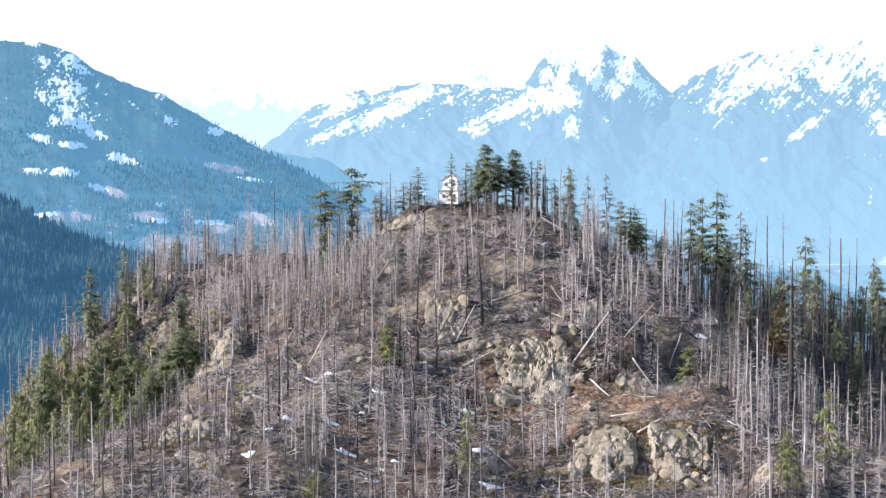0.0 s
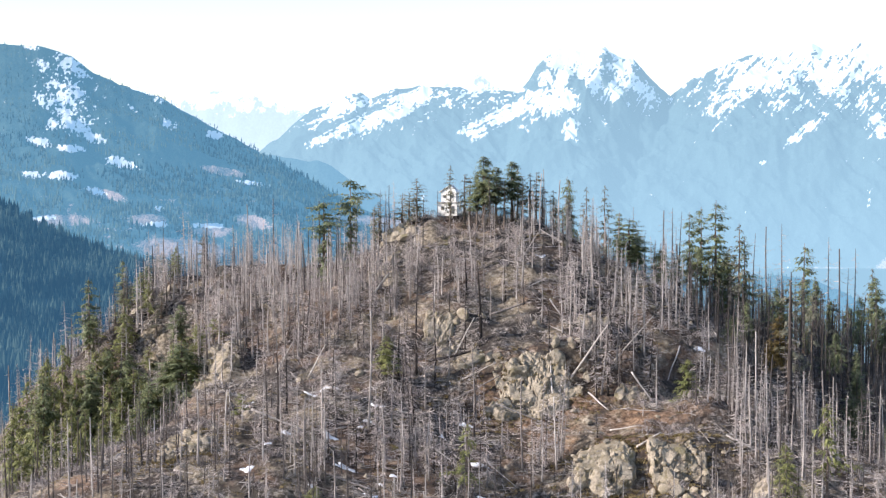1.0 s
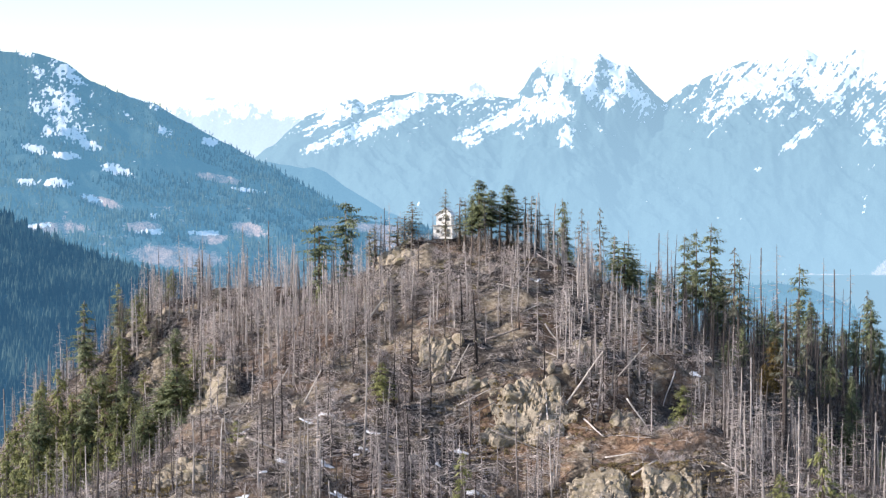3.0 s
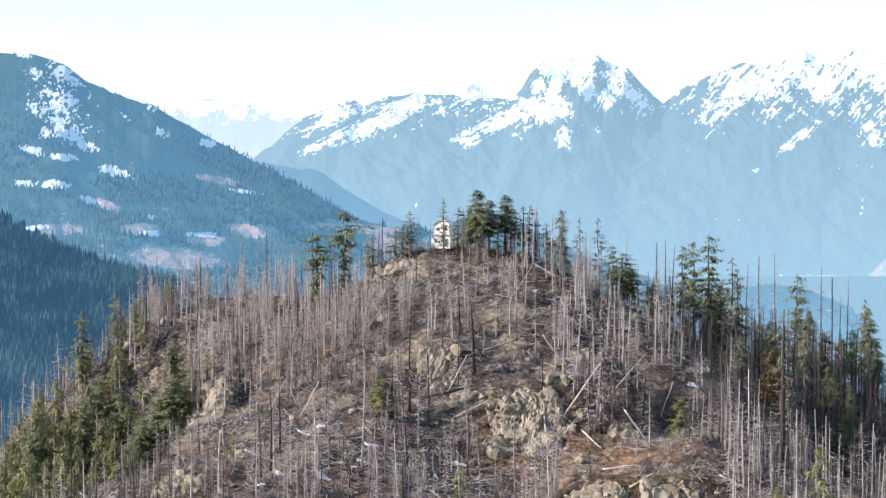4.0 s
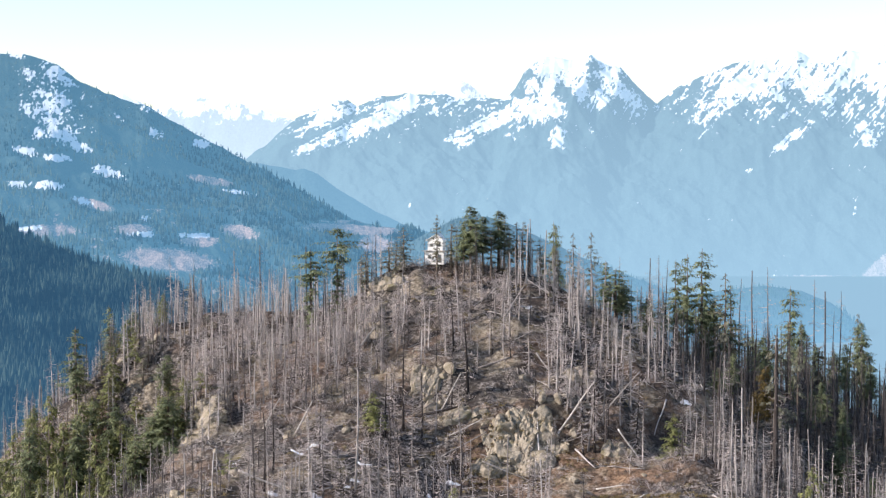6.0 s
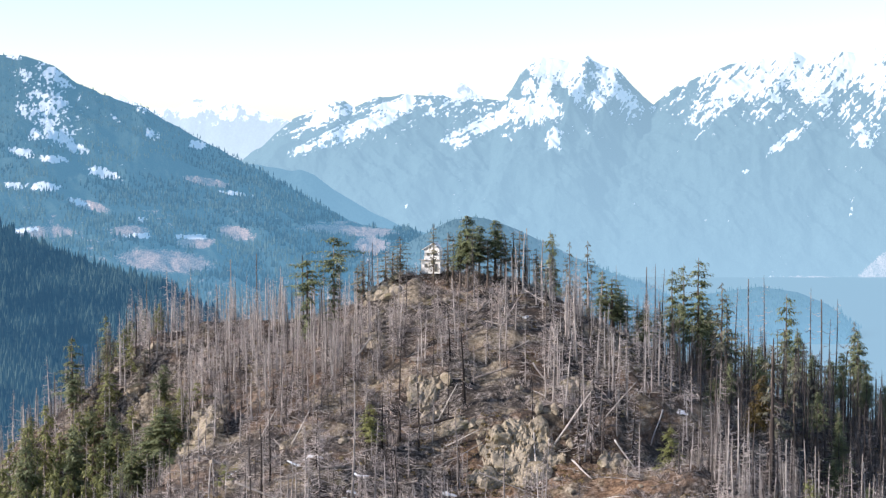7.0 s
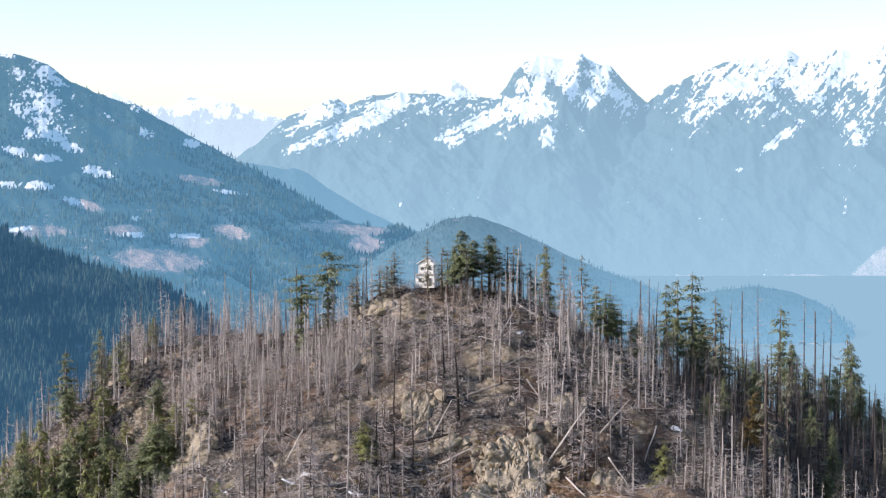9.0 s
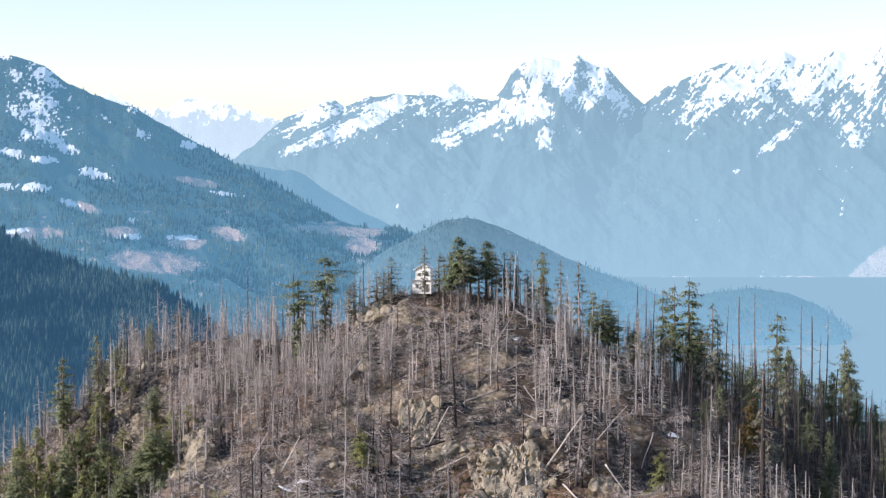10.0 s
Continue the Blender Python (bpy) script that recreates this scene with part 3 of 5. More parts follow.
# bare rock walls between the snowfields of the highest peaks
FAR_ROCK = [(0.0530, 0.0665, 0.0120, 0.0055, 48), (0.0730, 0.0520, 0.0085, 0.0040, -58), (0.0878, 0.0565, 0.0065, 0.0028, 75), (0.0905, 0.0700, 0.0045, 0.0024, -60), (0.1100, 0.0600, 0.0090, 0.0036, -50)]
LEFT_SNOW = [(-0.2441, 0.0766, 0.0060, 0.0019, -8), (-0.2372, 0.0661, 0.0057, 0.0038, -40), (-0.2222, 0.0661, 0.0098, 0.0057, -35), (-0.2153, 0.0618, 0.0075, 0.0026, -40), (-0.2290, 0.0550, 0.0075, 0.0030, 0), (-0.2189, 0.0504, 0.0068, 0.0045, -20), (-0.2356, 0.0464, 0.0075, 0.0053, -10), (-0.2261, 0.0458, 0.0098, 0.0064, 0), (-0.2245, 0.0386, 0.0090, 0.0053, -10), (-0.2189, 0.0317, 0.0106, 0.0049, -25), (-0.2113, 0.0258, 0.0098, 0.0034, -20), (-0.2323, 0.0317, 0.0049, 0.0038, 0), (-0.2395, 0.0218, 0.0075, 0.0026, -14), (-0.2212, 0.0182, 0.0083, 0.0023, -3), (-0.1923, 0.0094, 0.0106, 0.0030, -20), (-0.2268, 0.0022, 0.0106, 0.0026, -4), (-0.2064, -0.0070, 0.0068, 0.0019, -18), (-0.1700, 0.0464, 0.0038, 0.0023, -20), (-0.1379, 0.0261, 0.0064, 0.0026, -10), (-0.1645, 0.0320, 0.0053, 0.0030, -30), (-0.1864, 0.0415, 0.0060, 0.0015, -35), (-0.1707, -0.0168, 0.0034, 0.0019, 0), (-0.1497, 0.0373, 0.0038, 0.0015, -30), (-0.1727, -0.0260, 0.0083, 0.0019, 0), (-0.2399, -0.0227, 0.0098, 0.0019, 5), (-0.1431, -0.0267, 0.0113, 0.0015, 0), (-0.2448, 0.0028, 0.0060, 0.0023, 0), (-0.1169, -0.0021, 0.0098, 0.0015, -8)]
LEFT_BARE = [(-0.1570, -0.0405, 0.0240, 0.0056, -5), (-0.1780, -0.0235, 0.0100, 0.0030, 0), (-0.1399, -0.0300, 0.0100, 0.0030, 0), (-0.2284, -0.0238, 0.0170, 0.0030, 0), (-0.1169, -0.0248, 0.0090, 0.0037, -10), (-0.0382, -0.0330, 0.0090, 0.0049, 0), (-0.0513, -0.0238, 0.0246, 0.0025, -4), (-0.1333, 0.0047, 0.0123, 0.0020, -10), (-0.2022, -0.0084, 0.0107, 0.0025, -15)]


SNOW_LINE = skyline([(-0.13, 0.043), (-0.06, 0.046), (0.0, 0.050), (0.03, 0.048), (0.055, 0.046), (0.08, 0.049), (0.11, 0.052), (0.128, 0.056), (0.15, 0.055), (0.2, 0.053), (0.28, 0.052)])


def streaks(b, h, lean, fine, thin, seed):
    """Ridged bands across the mountainside, leaning by so many degrees."""
    c, d = math.cos(radians(lean)), math.sin(radians(lean))
    w = 0.004 * (fractal(b * 80, h * 80, 3, seed + 1) - 0.5)
    u, v = b * c + h * d + w, -b * d + h * c + w
    return fractal(u * fine, v * fine * thin, 4, seed, True)


def far_cover(b, h, x, y, z, n):
    """Snow above a wavering line, broken by rock ribs and gullies that lean with each part of the range."""
    west, east = np.clip((0.05 - b) / 0.02, 0, 1), np.clip((b - 0.115) / 0.02, 0, 1)
    mid = 1 - west - east
    rib = west * streaks(b, h, 24, 90, 5, 31) + east * streaks(b, h, 50, 100, 5, 37) + mid * np.where(fractal(b * 45, h * 45, 2, 91) > 0.5, streaks(b, h, -58, 100, 4.5, 33), streaks(b, h, 62, 100, 4.5, 35))
    grain = fractal(b * 900, h * 900, 3, 4)
    clump = fractal(b * 70, h * 70, 3, 14)
    over = np.clip((h - SNOW_LINE(b)) / 0.022, -1.5, 1.2)
    snow = 0.40 + 0.40 * over + 1.1 * (rib - 0.62) + 0.9 * (grain - 0.5) + 0.9 * (clump - 0.5)
    snow = np.maximum(snow, blotches(b, h, FAR_SNOW) * (0.70 + 0.8 * (rib - 0.6) + 0.9 * (grain - 0.5)))
    snow = snow - 0.62 * blotches(b, h, FAR_ROCK) * np.clip(2.2 * rib - 0.75, 0, 1) * (0.4 + grain)
    slide = blotches(b, h, [(0.262, -0.045, 0.022, 0.006, 38)])
    shore = (z < LAKE_Z + 3.5) * (0.15 + 0.6 * fractal(b * 90, b * 0, 3, 8))
    return np.stack([snow, np.maximum(slide * 1.2, shore)], -1)


def left_cover(b, h, x, y, z, n):
    grain = fractal(b * 520, h * 520, 4, 7)
    crag = fractal(b * 190 + h * 120, h * 260 - b * 60, 4, 52, True)
    speck = fractal(b * 900, h * 900, 3, 17)
    field = np.exp(-((b + 0.222) / 0.022) ** 2 - ((h - 0.047 + 0.5 * (b + 0.222)) / 0.024) ** 2)
    spot = blotches(b, h, LEFT_SNOW)
    snow = spot * (np.where(h > 0.026, 0.72, 0.86) + 0.7 * (grain - 0.5)) + np.clip(spot * 2, 0, 1) * (1.0 * (speck - 0.5) - 0.7 * np.clip(crag - 0.72, 0, 1) * np.clip((h - 0.025) / 0.01, 0, 1))
    snow = np.maximum(snow, field * 0.42 + 0.8 * (crag - 0.66) + 1.1 * (speck - 0.5))
    snow = np.maximum(snow, np.clip((h + 0.005) / 0.03, 0, 1) * (crag * 0.9 - 0.46 + 0.5 * (speck - 0.5)))
    bare = blotches(b, h, LEFT_BARE) * (0.95 + 0.7 * (grain - 0.25))
    bare = np.maximum(bare, np.clip((0.01 - h) / 0.02, 0, 1) * (1.5 * fractal(b * 130, h * 420, 4, 58) - 0.64))
    return np.stack([snow, bare], -1)


def slight_bare(b, h, x, y, z, n):
    return np.stack([b * 0, 0.55 * fractal(x / 120, y / 120, 4, 77)], -1)


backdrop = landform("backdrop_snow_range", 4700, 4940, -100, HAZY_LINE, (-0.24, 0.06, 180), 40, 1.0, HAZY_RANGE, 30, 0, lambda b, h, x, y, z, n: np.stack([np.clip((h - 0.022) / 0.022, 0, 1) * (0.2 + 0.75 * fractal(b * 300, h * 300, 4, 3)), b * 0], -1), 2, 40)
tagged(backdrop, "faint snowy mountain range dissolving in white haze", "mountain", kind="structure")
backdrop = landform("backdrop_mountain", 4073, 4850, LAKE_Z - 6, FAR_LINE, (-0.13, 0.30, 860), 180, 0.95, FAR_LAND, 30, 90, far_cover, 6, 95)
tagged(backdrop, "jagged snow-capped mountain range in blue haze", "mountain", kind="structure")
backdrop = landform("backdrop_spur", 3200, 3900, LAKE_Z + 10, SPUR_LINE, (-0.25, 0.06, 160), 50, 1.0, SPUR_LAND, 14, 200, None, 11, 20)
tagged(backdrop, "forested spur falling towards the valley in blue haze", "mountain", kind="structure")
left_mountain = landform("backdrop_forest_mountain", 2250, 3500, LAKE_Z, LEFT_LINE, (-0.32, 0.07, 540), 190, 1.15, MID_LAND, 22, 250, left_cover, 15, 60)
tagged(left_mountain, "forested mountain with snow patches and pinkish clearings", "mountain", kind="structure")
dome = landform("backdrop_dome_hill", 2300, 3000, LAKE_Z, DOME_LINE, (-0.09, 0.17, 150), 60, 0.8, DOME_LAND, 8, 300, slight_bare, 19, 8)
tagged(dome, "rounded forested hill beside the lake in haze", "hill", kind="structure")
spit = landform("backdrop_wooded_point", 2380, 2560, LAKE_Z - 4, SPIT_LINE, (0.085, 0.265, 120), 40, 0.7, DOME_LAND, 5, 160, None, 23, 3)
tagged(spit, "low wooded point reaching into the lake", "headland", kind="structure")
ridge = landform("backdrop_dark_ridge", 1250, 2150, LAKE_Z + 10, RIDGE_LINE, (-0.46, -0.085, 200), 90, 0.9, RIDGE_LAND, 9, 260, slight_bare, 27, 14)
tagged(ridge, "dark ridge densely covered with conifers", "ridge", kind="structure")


def far_forest(name, land, count, mat, tall, seed, label, gap=0.36):
    """Small pointed conifers standing all over a far slope."""
    rng = np.random.default_rng(seed)
    me = land.data
    co = np.empty(len(me.vertices) * 3, dtype=np.float32)
    me.vertices.foreach_get("co", co)
    co = co.reshape(-1, 3)
    cov = np.empty(len(me.vertices) * 4, dtype=np.float32)
    me.attributes["cover"].data.foreach_get("color", cov)
    cov = cov.reshape(-1, 4)
    ok = (np.maximum(cov[:, 0], cov[:, 1]) < 0.40) & (np.abs(co[:, 0] / co[:, 1]) < 0.29) & (co[:, 2] > LAKE_Z)
    dens = fractal(co[:, 0] / 90, co[:, 1] / 90, 3, seed)
    ok &= dens > gap
    idx = rng.choice(np.nonzero(ok)[0], count)
    p = co[idx] + np.concatenate([rng.normal(0, 5, (count, 2)), np.zeros((count, 1))], 1)
    h = tall * rng.uniform(0.55, 1.25, count) * (0.8 + 0.5 * dens[idx])
    h *= np.interp(p[:, 2], [0, 130], [1.0, 0.45])
    r = h * rng.uniform(0.14, 0.22, count)
    turn = rng.uniform(0, 6.28, count)
    v, fcs = [], []
    ring = np.arange(5) * 2 * np.pi / 5
    for zz, rr in ((0.0, 1.0), (0.45, 0.42), (0.38, 0.75)):
        v.append(np.stack([p[:, 0, None] + np.cos(ring + turn[:, None]) * (r * rr)[:, None],
                           p[:, 1, None] + np.sin(ring + turn[:, None]) * (r * rr)[:, None],
                           np.repeat((p[:, 2] - 1 + h * zz)[:, None], 5, 1)], -1))
    top = np.stack([p[:, 0], p[:, 1], p[:, 2] + h], -1)[:, None]
    verts = np.concatenate(v + [top], 1).reshape(-1, 3)
    base = np.arange(count) * 16
    for s in range(5):
        t = (s + 1) % 5
        fcs.append(np.stack([base + s, base + t, base + 5 + t], 1))
        fcs.append(np.stack([base + s, base + 5 + t, base + 5 + s], 1))
        fcs.append(np.stack([base + 10 + s, base + 10 + t, base + 15], 1))
    fcs = np.concatenate(fcs)
    mesh = bpy.data.meshes.new(name)
    mesh.from_pydata(verts.tolist(), [], fcs.tolist())
    mesh.materials.append(mat)
    mesh.update()
    return tagged(new(name, mesh), label, "forest", kind="stuff")


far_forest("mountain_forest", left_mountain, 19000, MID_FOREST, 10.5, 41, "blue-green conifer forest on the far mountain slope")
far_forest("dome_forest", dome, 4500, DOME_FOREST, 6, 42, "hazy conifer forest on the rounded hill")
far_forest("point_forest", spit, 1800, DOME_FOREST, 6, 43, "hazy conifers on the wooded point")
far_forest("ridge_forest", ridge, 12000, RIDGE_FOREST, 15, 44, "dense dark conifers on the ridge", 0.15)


# ---------------------------------------------------------------- rock
def rock_mesh(name, seed, sharp=7):
    """A split, angular block of about one metre: a ball cut flat by planes, then roughened."""
    rng = random.Random(seed)
    bm = bmesh.new()
    bmesh.ops.create_icosphere(bm, subdivisions=3, radius=0.66)
    planes = []
    for _ in range(sharp + 6):
        nrm = Vector((rng.gauss(0, 1), rng.gauss(0, 1), rng.gauss(0, 0.8))).normalized()
        planes.append((nrm, rng.uniform(0.24, 0.44)))
    for v in bm.verts:
        for nrm, dist in planes:
            over = v.co.dot(nrm) - dist
            if over > 0:
                v.co -= nrm * over
        p = v.co * 2.2 + Vector((seed * 3.1, 0, 0))
        v.co += v.co.normalized() * (0.03 * noise.noise(p) + 0.025 * noise.noise(p * 3.1))
    me = bpy.data.meshes.new(name)
    bm.to_mesh(me)
    bm.free()
    me.materials.append(ROCK)
    return me


def rock_face(seed, cx, cy, w, d, cell, turn):
    """Bare bedrock where the slope breaks: a sheet over the ground, swelling into split blocks with crevices between, whose rim dips under the soil."""
    rng = random.Random(seed)
    us, vs = np.meshgrid(np.arange(-w / 2, w / 2 + 0.1, 0.2), np.arange(-d / 2, d / 2 + 0.1, 0.2))
    c, n = math.cos(radians(turn)), math.sin(radians(turn))
    x, y = cx + us * c - vs * n, cy + us * n + vs * c
    z, foot = height(x, y), ground_z(cx, cy)
    gx, gy = (height(x + 0.8, y) - height(x - 0.8, y)) / 1.6, (height(x, y + 0.8) - height(x, y - 0.8)) / 1.6
    ln = np.sqrt(gx * gx + gy * gy + 1)
    q = 0.6 * vs + 0.8 * (z - foot)
    uw, qw = us + 0.5 * (fractal(us / 1.5, q / 1.5, 3, seed) - 0.5), q + 0.5 * (fractal(us / 1.5, q / 1.5, 3, seed + 4) - 0.5)
    out = np.full(us.shape, -0.12)
    lo, hi = float(q.min()), float(q.max())
    for _ in range(int(w * (hi - lo) / (cell * cell) * 2.6) + 6):
        size = cell * rng.uniform(0.3, 0.85) * rng.choice((0.6, 1.0, 1.3, 1.6))
        a, ra, rb, lead = rng.gauss(0.35, 0.4), size * rng.uniform(0.5, 0.85), size * rng.uniform(0.7, 1.3), size * rng.uniform(0.0, 0.3)
        du, dq = uw - rng.uniform(-0.5, 0.5) * w, qw - rng.uniform(lo, hi)
        e = np.clip(np.maximum(np.abs(du * math.cos(a) - dq * math.sin(a)) / ra, np.abs(du * math.sin(a) + dq * math.cos(a)) / rb), 0, 1.0)
        block = lead + rng.uniform(-0.28, 0.28) * du + rng.uniform(-0.35, 0.2) * dq - (0.12 + lead) * e ** 14
        out = np.where(e < 1, np.maximum(out, block), out)
    crack = np.abs(fractal(uw / 2.6 + 0.5 * qw / 2.6, qw / 5, 3, seed + 15) - 0.5)
    out = out + 0.2 * (fractal(us / 1.4, q / 1.4, 4, seed + 9) - 0.5) - 0.5 * np.clip(1 - crack / 0.025, 0, 1)
    r = np.sqrt((2 * us / w) ** 2 + (2 * vs / d) ** 2) + 1.1 * (fractal(us / 2.6, vs / 2.6, 4, seed + 6) - 0.5)
    fade = np.clip((0.95 - r) / 0.3, 0, 1)
    out = (0.28 + out) * fade - 0.9 * (1 - fade)
    x, y, z = x - gx / ln * out, y - gy / ln * out, z + out / ln
    mesh = grid_mesh("rock_face", x - cx, y - cy, z - foot, ROCK)
    mesh.polygons.foreach_set("use_smooth", [False] * len(mesh.polygons))
    return mesh, list(zip((x - cx)[fade > 0.6].tolist(), (y - cy)[fade > 0.6].tolist(), (z - foot)[fade > 0.6].tolist()))


ROCK_MESHES = [rock_mesh("block", 50 + i) for i in range(8)]
# bluffs: x, y, width, depth, size of the slabs, turn
for k, (fx, fy, fw, fd, cell, turn) in enumerate((
        (13.5, 298.3, 18, 9.5, 3.2, 4), (24, 273, 14, 9, 2.6, 2), (35, 273, 11, 9, 2.2, 10), (48.5, 268, 7, 6, 2.0, 20), (-43.5, 313, 12, 11, 2.6, -20),
        (-43, 275.5, 12, 7, 2.0, -15), (-11, 349.5, 10, 7, 2.4, -5), (31, 299, 8, 6, 1.8, 12), (-2, 313.5, 8, 5, 2.0, -10),
        (-13, 331, 8, 8, 2.0, -20), (3, 304, 7, 5, 1.8, 0), (26, 316, 9, 5, 1.8, 5), (-26, 301, 7, 5, 1.8, 0))):
    bluff = tagged(new("granite_bluff"), "pale tan fractured granite bluff on the burnt slope", "rock", "granite bluffs")
    bluff.location = (fx, fy, ground_z(fx, fy))
    face, spots = rock_face(70 + k, fx, fy, fw, fd, cell, turn)
    part("rock_face", face, bluff)
    r2 = random.Random(600 + k)
    for i in range(int(fw * fd / 9)):
        size = r2.choice((0.5, 0.7, 0.9, 1.2, 1.6))
        blk = part("block", ROCK_MESHES[r2.randrange(8)], bluff)
        blk.location = Vector(spots[r2.randrange(len(spots))]) + Vector((0, 0, 0.1 * size))
        blk.rotation_euler = (r2.uniform(-0.5, 0.3), r2.uniform(-0.35, 0.35), r2.uniform(0, 6.28))
        blk.scale = (size * r2.uniform(1.0, 1.6), size * 0.95, size * r2.uniform(0.7, 1.1))
# outcrops: x, y, height of the middle, width, height, number of blocks
OUTCROPS = [(19.4, 302, -23.7, 4.0, 2.6, 4), (22.2, 300, -27.7, 3.9, 2.4, 3), (7.4, 297, -30.8, 5.8, 1.9, 3), (33.3, 270, -40.7, 5.3, 3.5, 3), (-10.5, 348, -2.4, 5.5, 3.2, 4), (-49.0, 322, -27.6, 5.3, 4.2, 4), (-43.8, 276, -33.2, 6.3, 3.6, 5), (-63.3, 358, -17.2, 9.4, 3.5, 4), (31.0, 299, -31.5, 4.9, 3.4, 4), (21.5, 304, -22.7, 2.4, 2.0, 2), (43.2, 271, -38.4, 3.6, 3.6, 3), (-11.3, 330, -14.3, 4.3, 4.3, 4), (-0.4, 312, -21.4, 5.1, 5.1, 4), (-35.6, 290, -29.9, 2.9, 1.5, 2), (-43.3, 315, -28.9, 7.2, 3.1, 4), (6.6, 304, -26.7, 5.0, 3.0, 3), (36.9, 264, -40.6, 5.2, 3.5, 4), (-12.6, 338, -9.3, 3.3, 4.4, 3), (-40.8, 280, -31.5, 5.5, 2.2, 3)]
rng = random.Random(5)
for ox, oy, oz, ow, oh, count in OUTCROPS:
    oz = ground_z(ox, oy)
    outcrop = tagged(new("rock_outcrop"), "tan and grey split granite outcrop on the burnt slope", "rock", "granite outcrops")
    outcrop.location = (ox, oy, oz)
    for k in range(count):
        fx = (k + 0.5) / count - 0.5 + rng.uniform(-0.12, 0.12)
        fz = rng.uniform(-0.5, 0.5)
        size = max(1.3, min(ow, oh * 1.3) * rng.uniform(0.42, 0.75))
        bx, bz = fx * ow, fz * oh
        by = bz / 0.9 + rng.uniform(-0.6, 0.6)
        blk = part("block", ROCK_MESHES[rng.randrange(8)], outcrop)
        gz = ground_z(ox + bx, oy + by) - oz
        blk.location = (bx, by, gz + size * rng.uniform(-0.05, 0.14))
        blk.rotation_euler = (rng.uniform(-0.4, 0.4), rng.uniform(-0.4, 0.4), rng.uniform(0, 6.28))
        blk.scale = (size * rng.uniform(0.9, 1.4), size * rng.uniform(0.7, 1.0), size * rng.uniform(0.7, 1.15))
# loose boulders
for k in range(190):
    bx, by = rng.uniform(-85, 80), rng.uniform(250, 352)
    s = rng.choice((0.5, 0.6, 0.7, 0.9, 1.1, 1.5))
    b = new("boulder", ROCK_MESHES[k % 8])
    b.location = (bx, by, ground_z(bx, by) + 0.1 * s)
    b.rotation_euler = (rng.uniform(-0.5, 0.5), rng.uniform(-0.5, 0.5), rng.uniform(0, 6.28))
    b.scale = (s * 1.3, s, s * 0.8)
    tagged(b, "weathered grey granite boulder lying on the slope", "boulder", "loose boulders")


# ---------------------------------------------------------------- dead trees
def snag_shapes(seed, tall, radius, bushy, broken, light=False):
    """A fire-killed conifer of the given height: a bare stem and its dead branches."""
    rng = random.Random(seed)
    stem, twigs = Shape(), Shape()
    steps = 5 if light else 9
    lean = (rng.uniform(-0.035, 0.035), rng.uniform(-0.03, 0.03))
    axis = []
    for i in range(steps + 1):
        t = i / steps
        axis.append(Vector((lean[0] * tall * t + 0.14 * math.sin(4 * t + seed), lean[1] * tall * t + 0.1 * math.cos(2.3 * t + seed), tall * t)))
    end = 0.45 if broken else 0.12
    stem.tube(axis, [radius * (1.25 if i == 0 else 1) * (1 - (1 - end) * (i / steps) ** 0.9) for i in range(steps + 1)], 6 if light else 7)

    def on_axis(t):
        i = min(int(t * steps), steps - 1)
        return axis[i].lerp(axis[i + 1], t * steps - i)
    for k in range(bushy):
        t = 0.12 + 0.86 * (k + rng.random()) / bushy
        p = on_axis(t)
        a = rng.uniform(0, 6.28)
        ln = (0.35 + 2.9 * (1 - t) ** 0.8 * min(1, 0.3 + 2.2 * t)) * rng.uniform(0.25, 1.25) * tall / 16
        out = Vector((math.cos(a), math.sin(a), 0))
        sag = rng.uniform(0.05, 0.5)
        mid = p + out * ln * 0.55 + Vector((0, 0, -ln * sag * 0.75))
        tip = p + out * ln + Vector((rng.uniform(-0.1, 0.1), rng.uniform(-0.1, 0.1), -ln * (sag - rng.uniform(0.0, 0.3))))
        thick = 0.014 + 0.013 * ln
        twigs.tube([p, mid], [thick, thick * 0.7], 3, False)
        twigs.spike(mid, tip, thick * 0.7)
        for _ in range(2 if light else rng.randrange(2, 4)):
            s = rng.uniform(0.25, 0.95)
            q = p.lerp(mid, s * 2) if s < 0.5 else mid.lerp(tip, s * 2 - 1)
            d = out.cross(Vector((0, 0, 1))) * rng.choice((-1, 1)) * ln * rng.uniform(0.12, 0.42) + out * ln * 0.2 + Vector((0, 0, -ln * rng.uniform(-0.1, 0.3)))
            twigs.spike(q, q + d, 0.026 if light else 0.02)
    return stem, twigs


SNAG_KINDS = [  # tall, radius, branches, broken top
    (15, 0.20, 60, False), (18, 0.25, 85, False), (13, 0.18, 42, False), (11, 0.18, 26, True), (16, 0.22, 120, False),
    (9, 0.17, 14, True), (20, 0.36, 70, False), (14, 0.17, 115, False), (12, 0.16, 80, False), (17, 0.20, 34, True), (17, 0.46, 45, False)]
SNAG_PROTOS = []
for i, (tall, radius, bushy, broken) in enumerate(SNAG_KINDS):
    a, b = snag_shapes(100 + i, tall, radius, bushy, broken)
    SNAG_PROTOS.append((a, b))
LIGHT_PROTOS = [snag_shapes(150 + i, tall, radius, bushy * 3 // 5, broken, True) for i, (tall, radius, bushy, broken) in enumerate(SNAG_KINDS)]
snag_meshes = {}


def snag_meshes_for(kind, bark):
    if (kind, bark.name) not in snag_meshes:
        a, b = SNAG_PROTOS[kind]
        snag_meshes[kind, bark.name] = (a.mesh("trunk", bark, True), b.mesh("branches", TWIG))
    return snag_meshes[kind, bark.name]


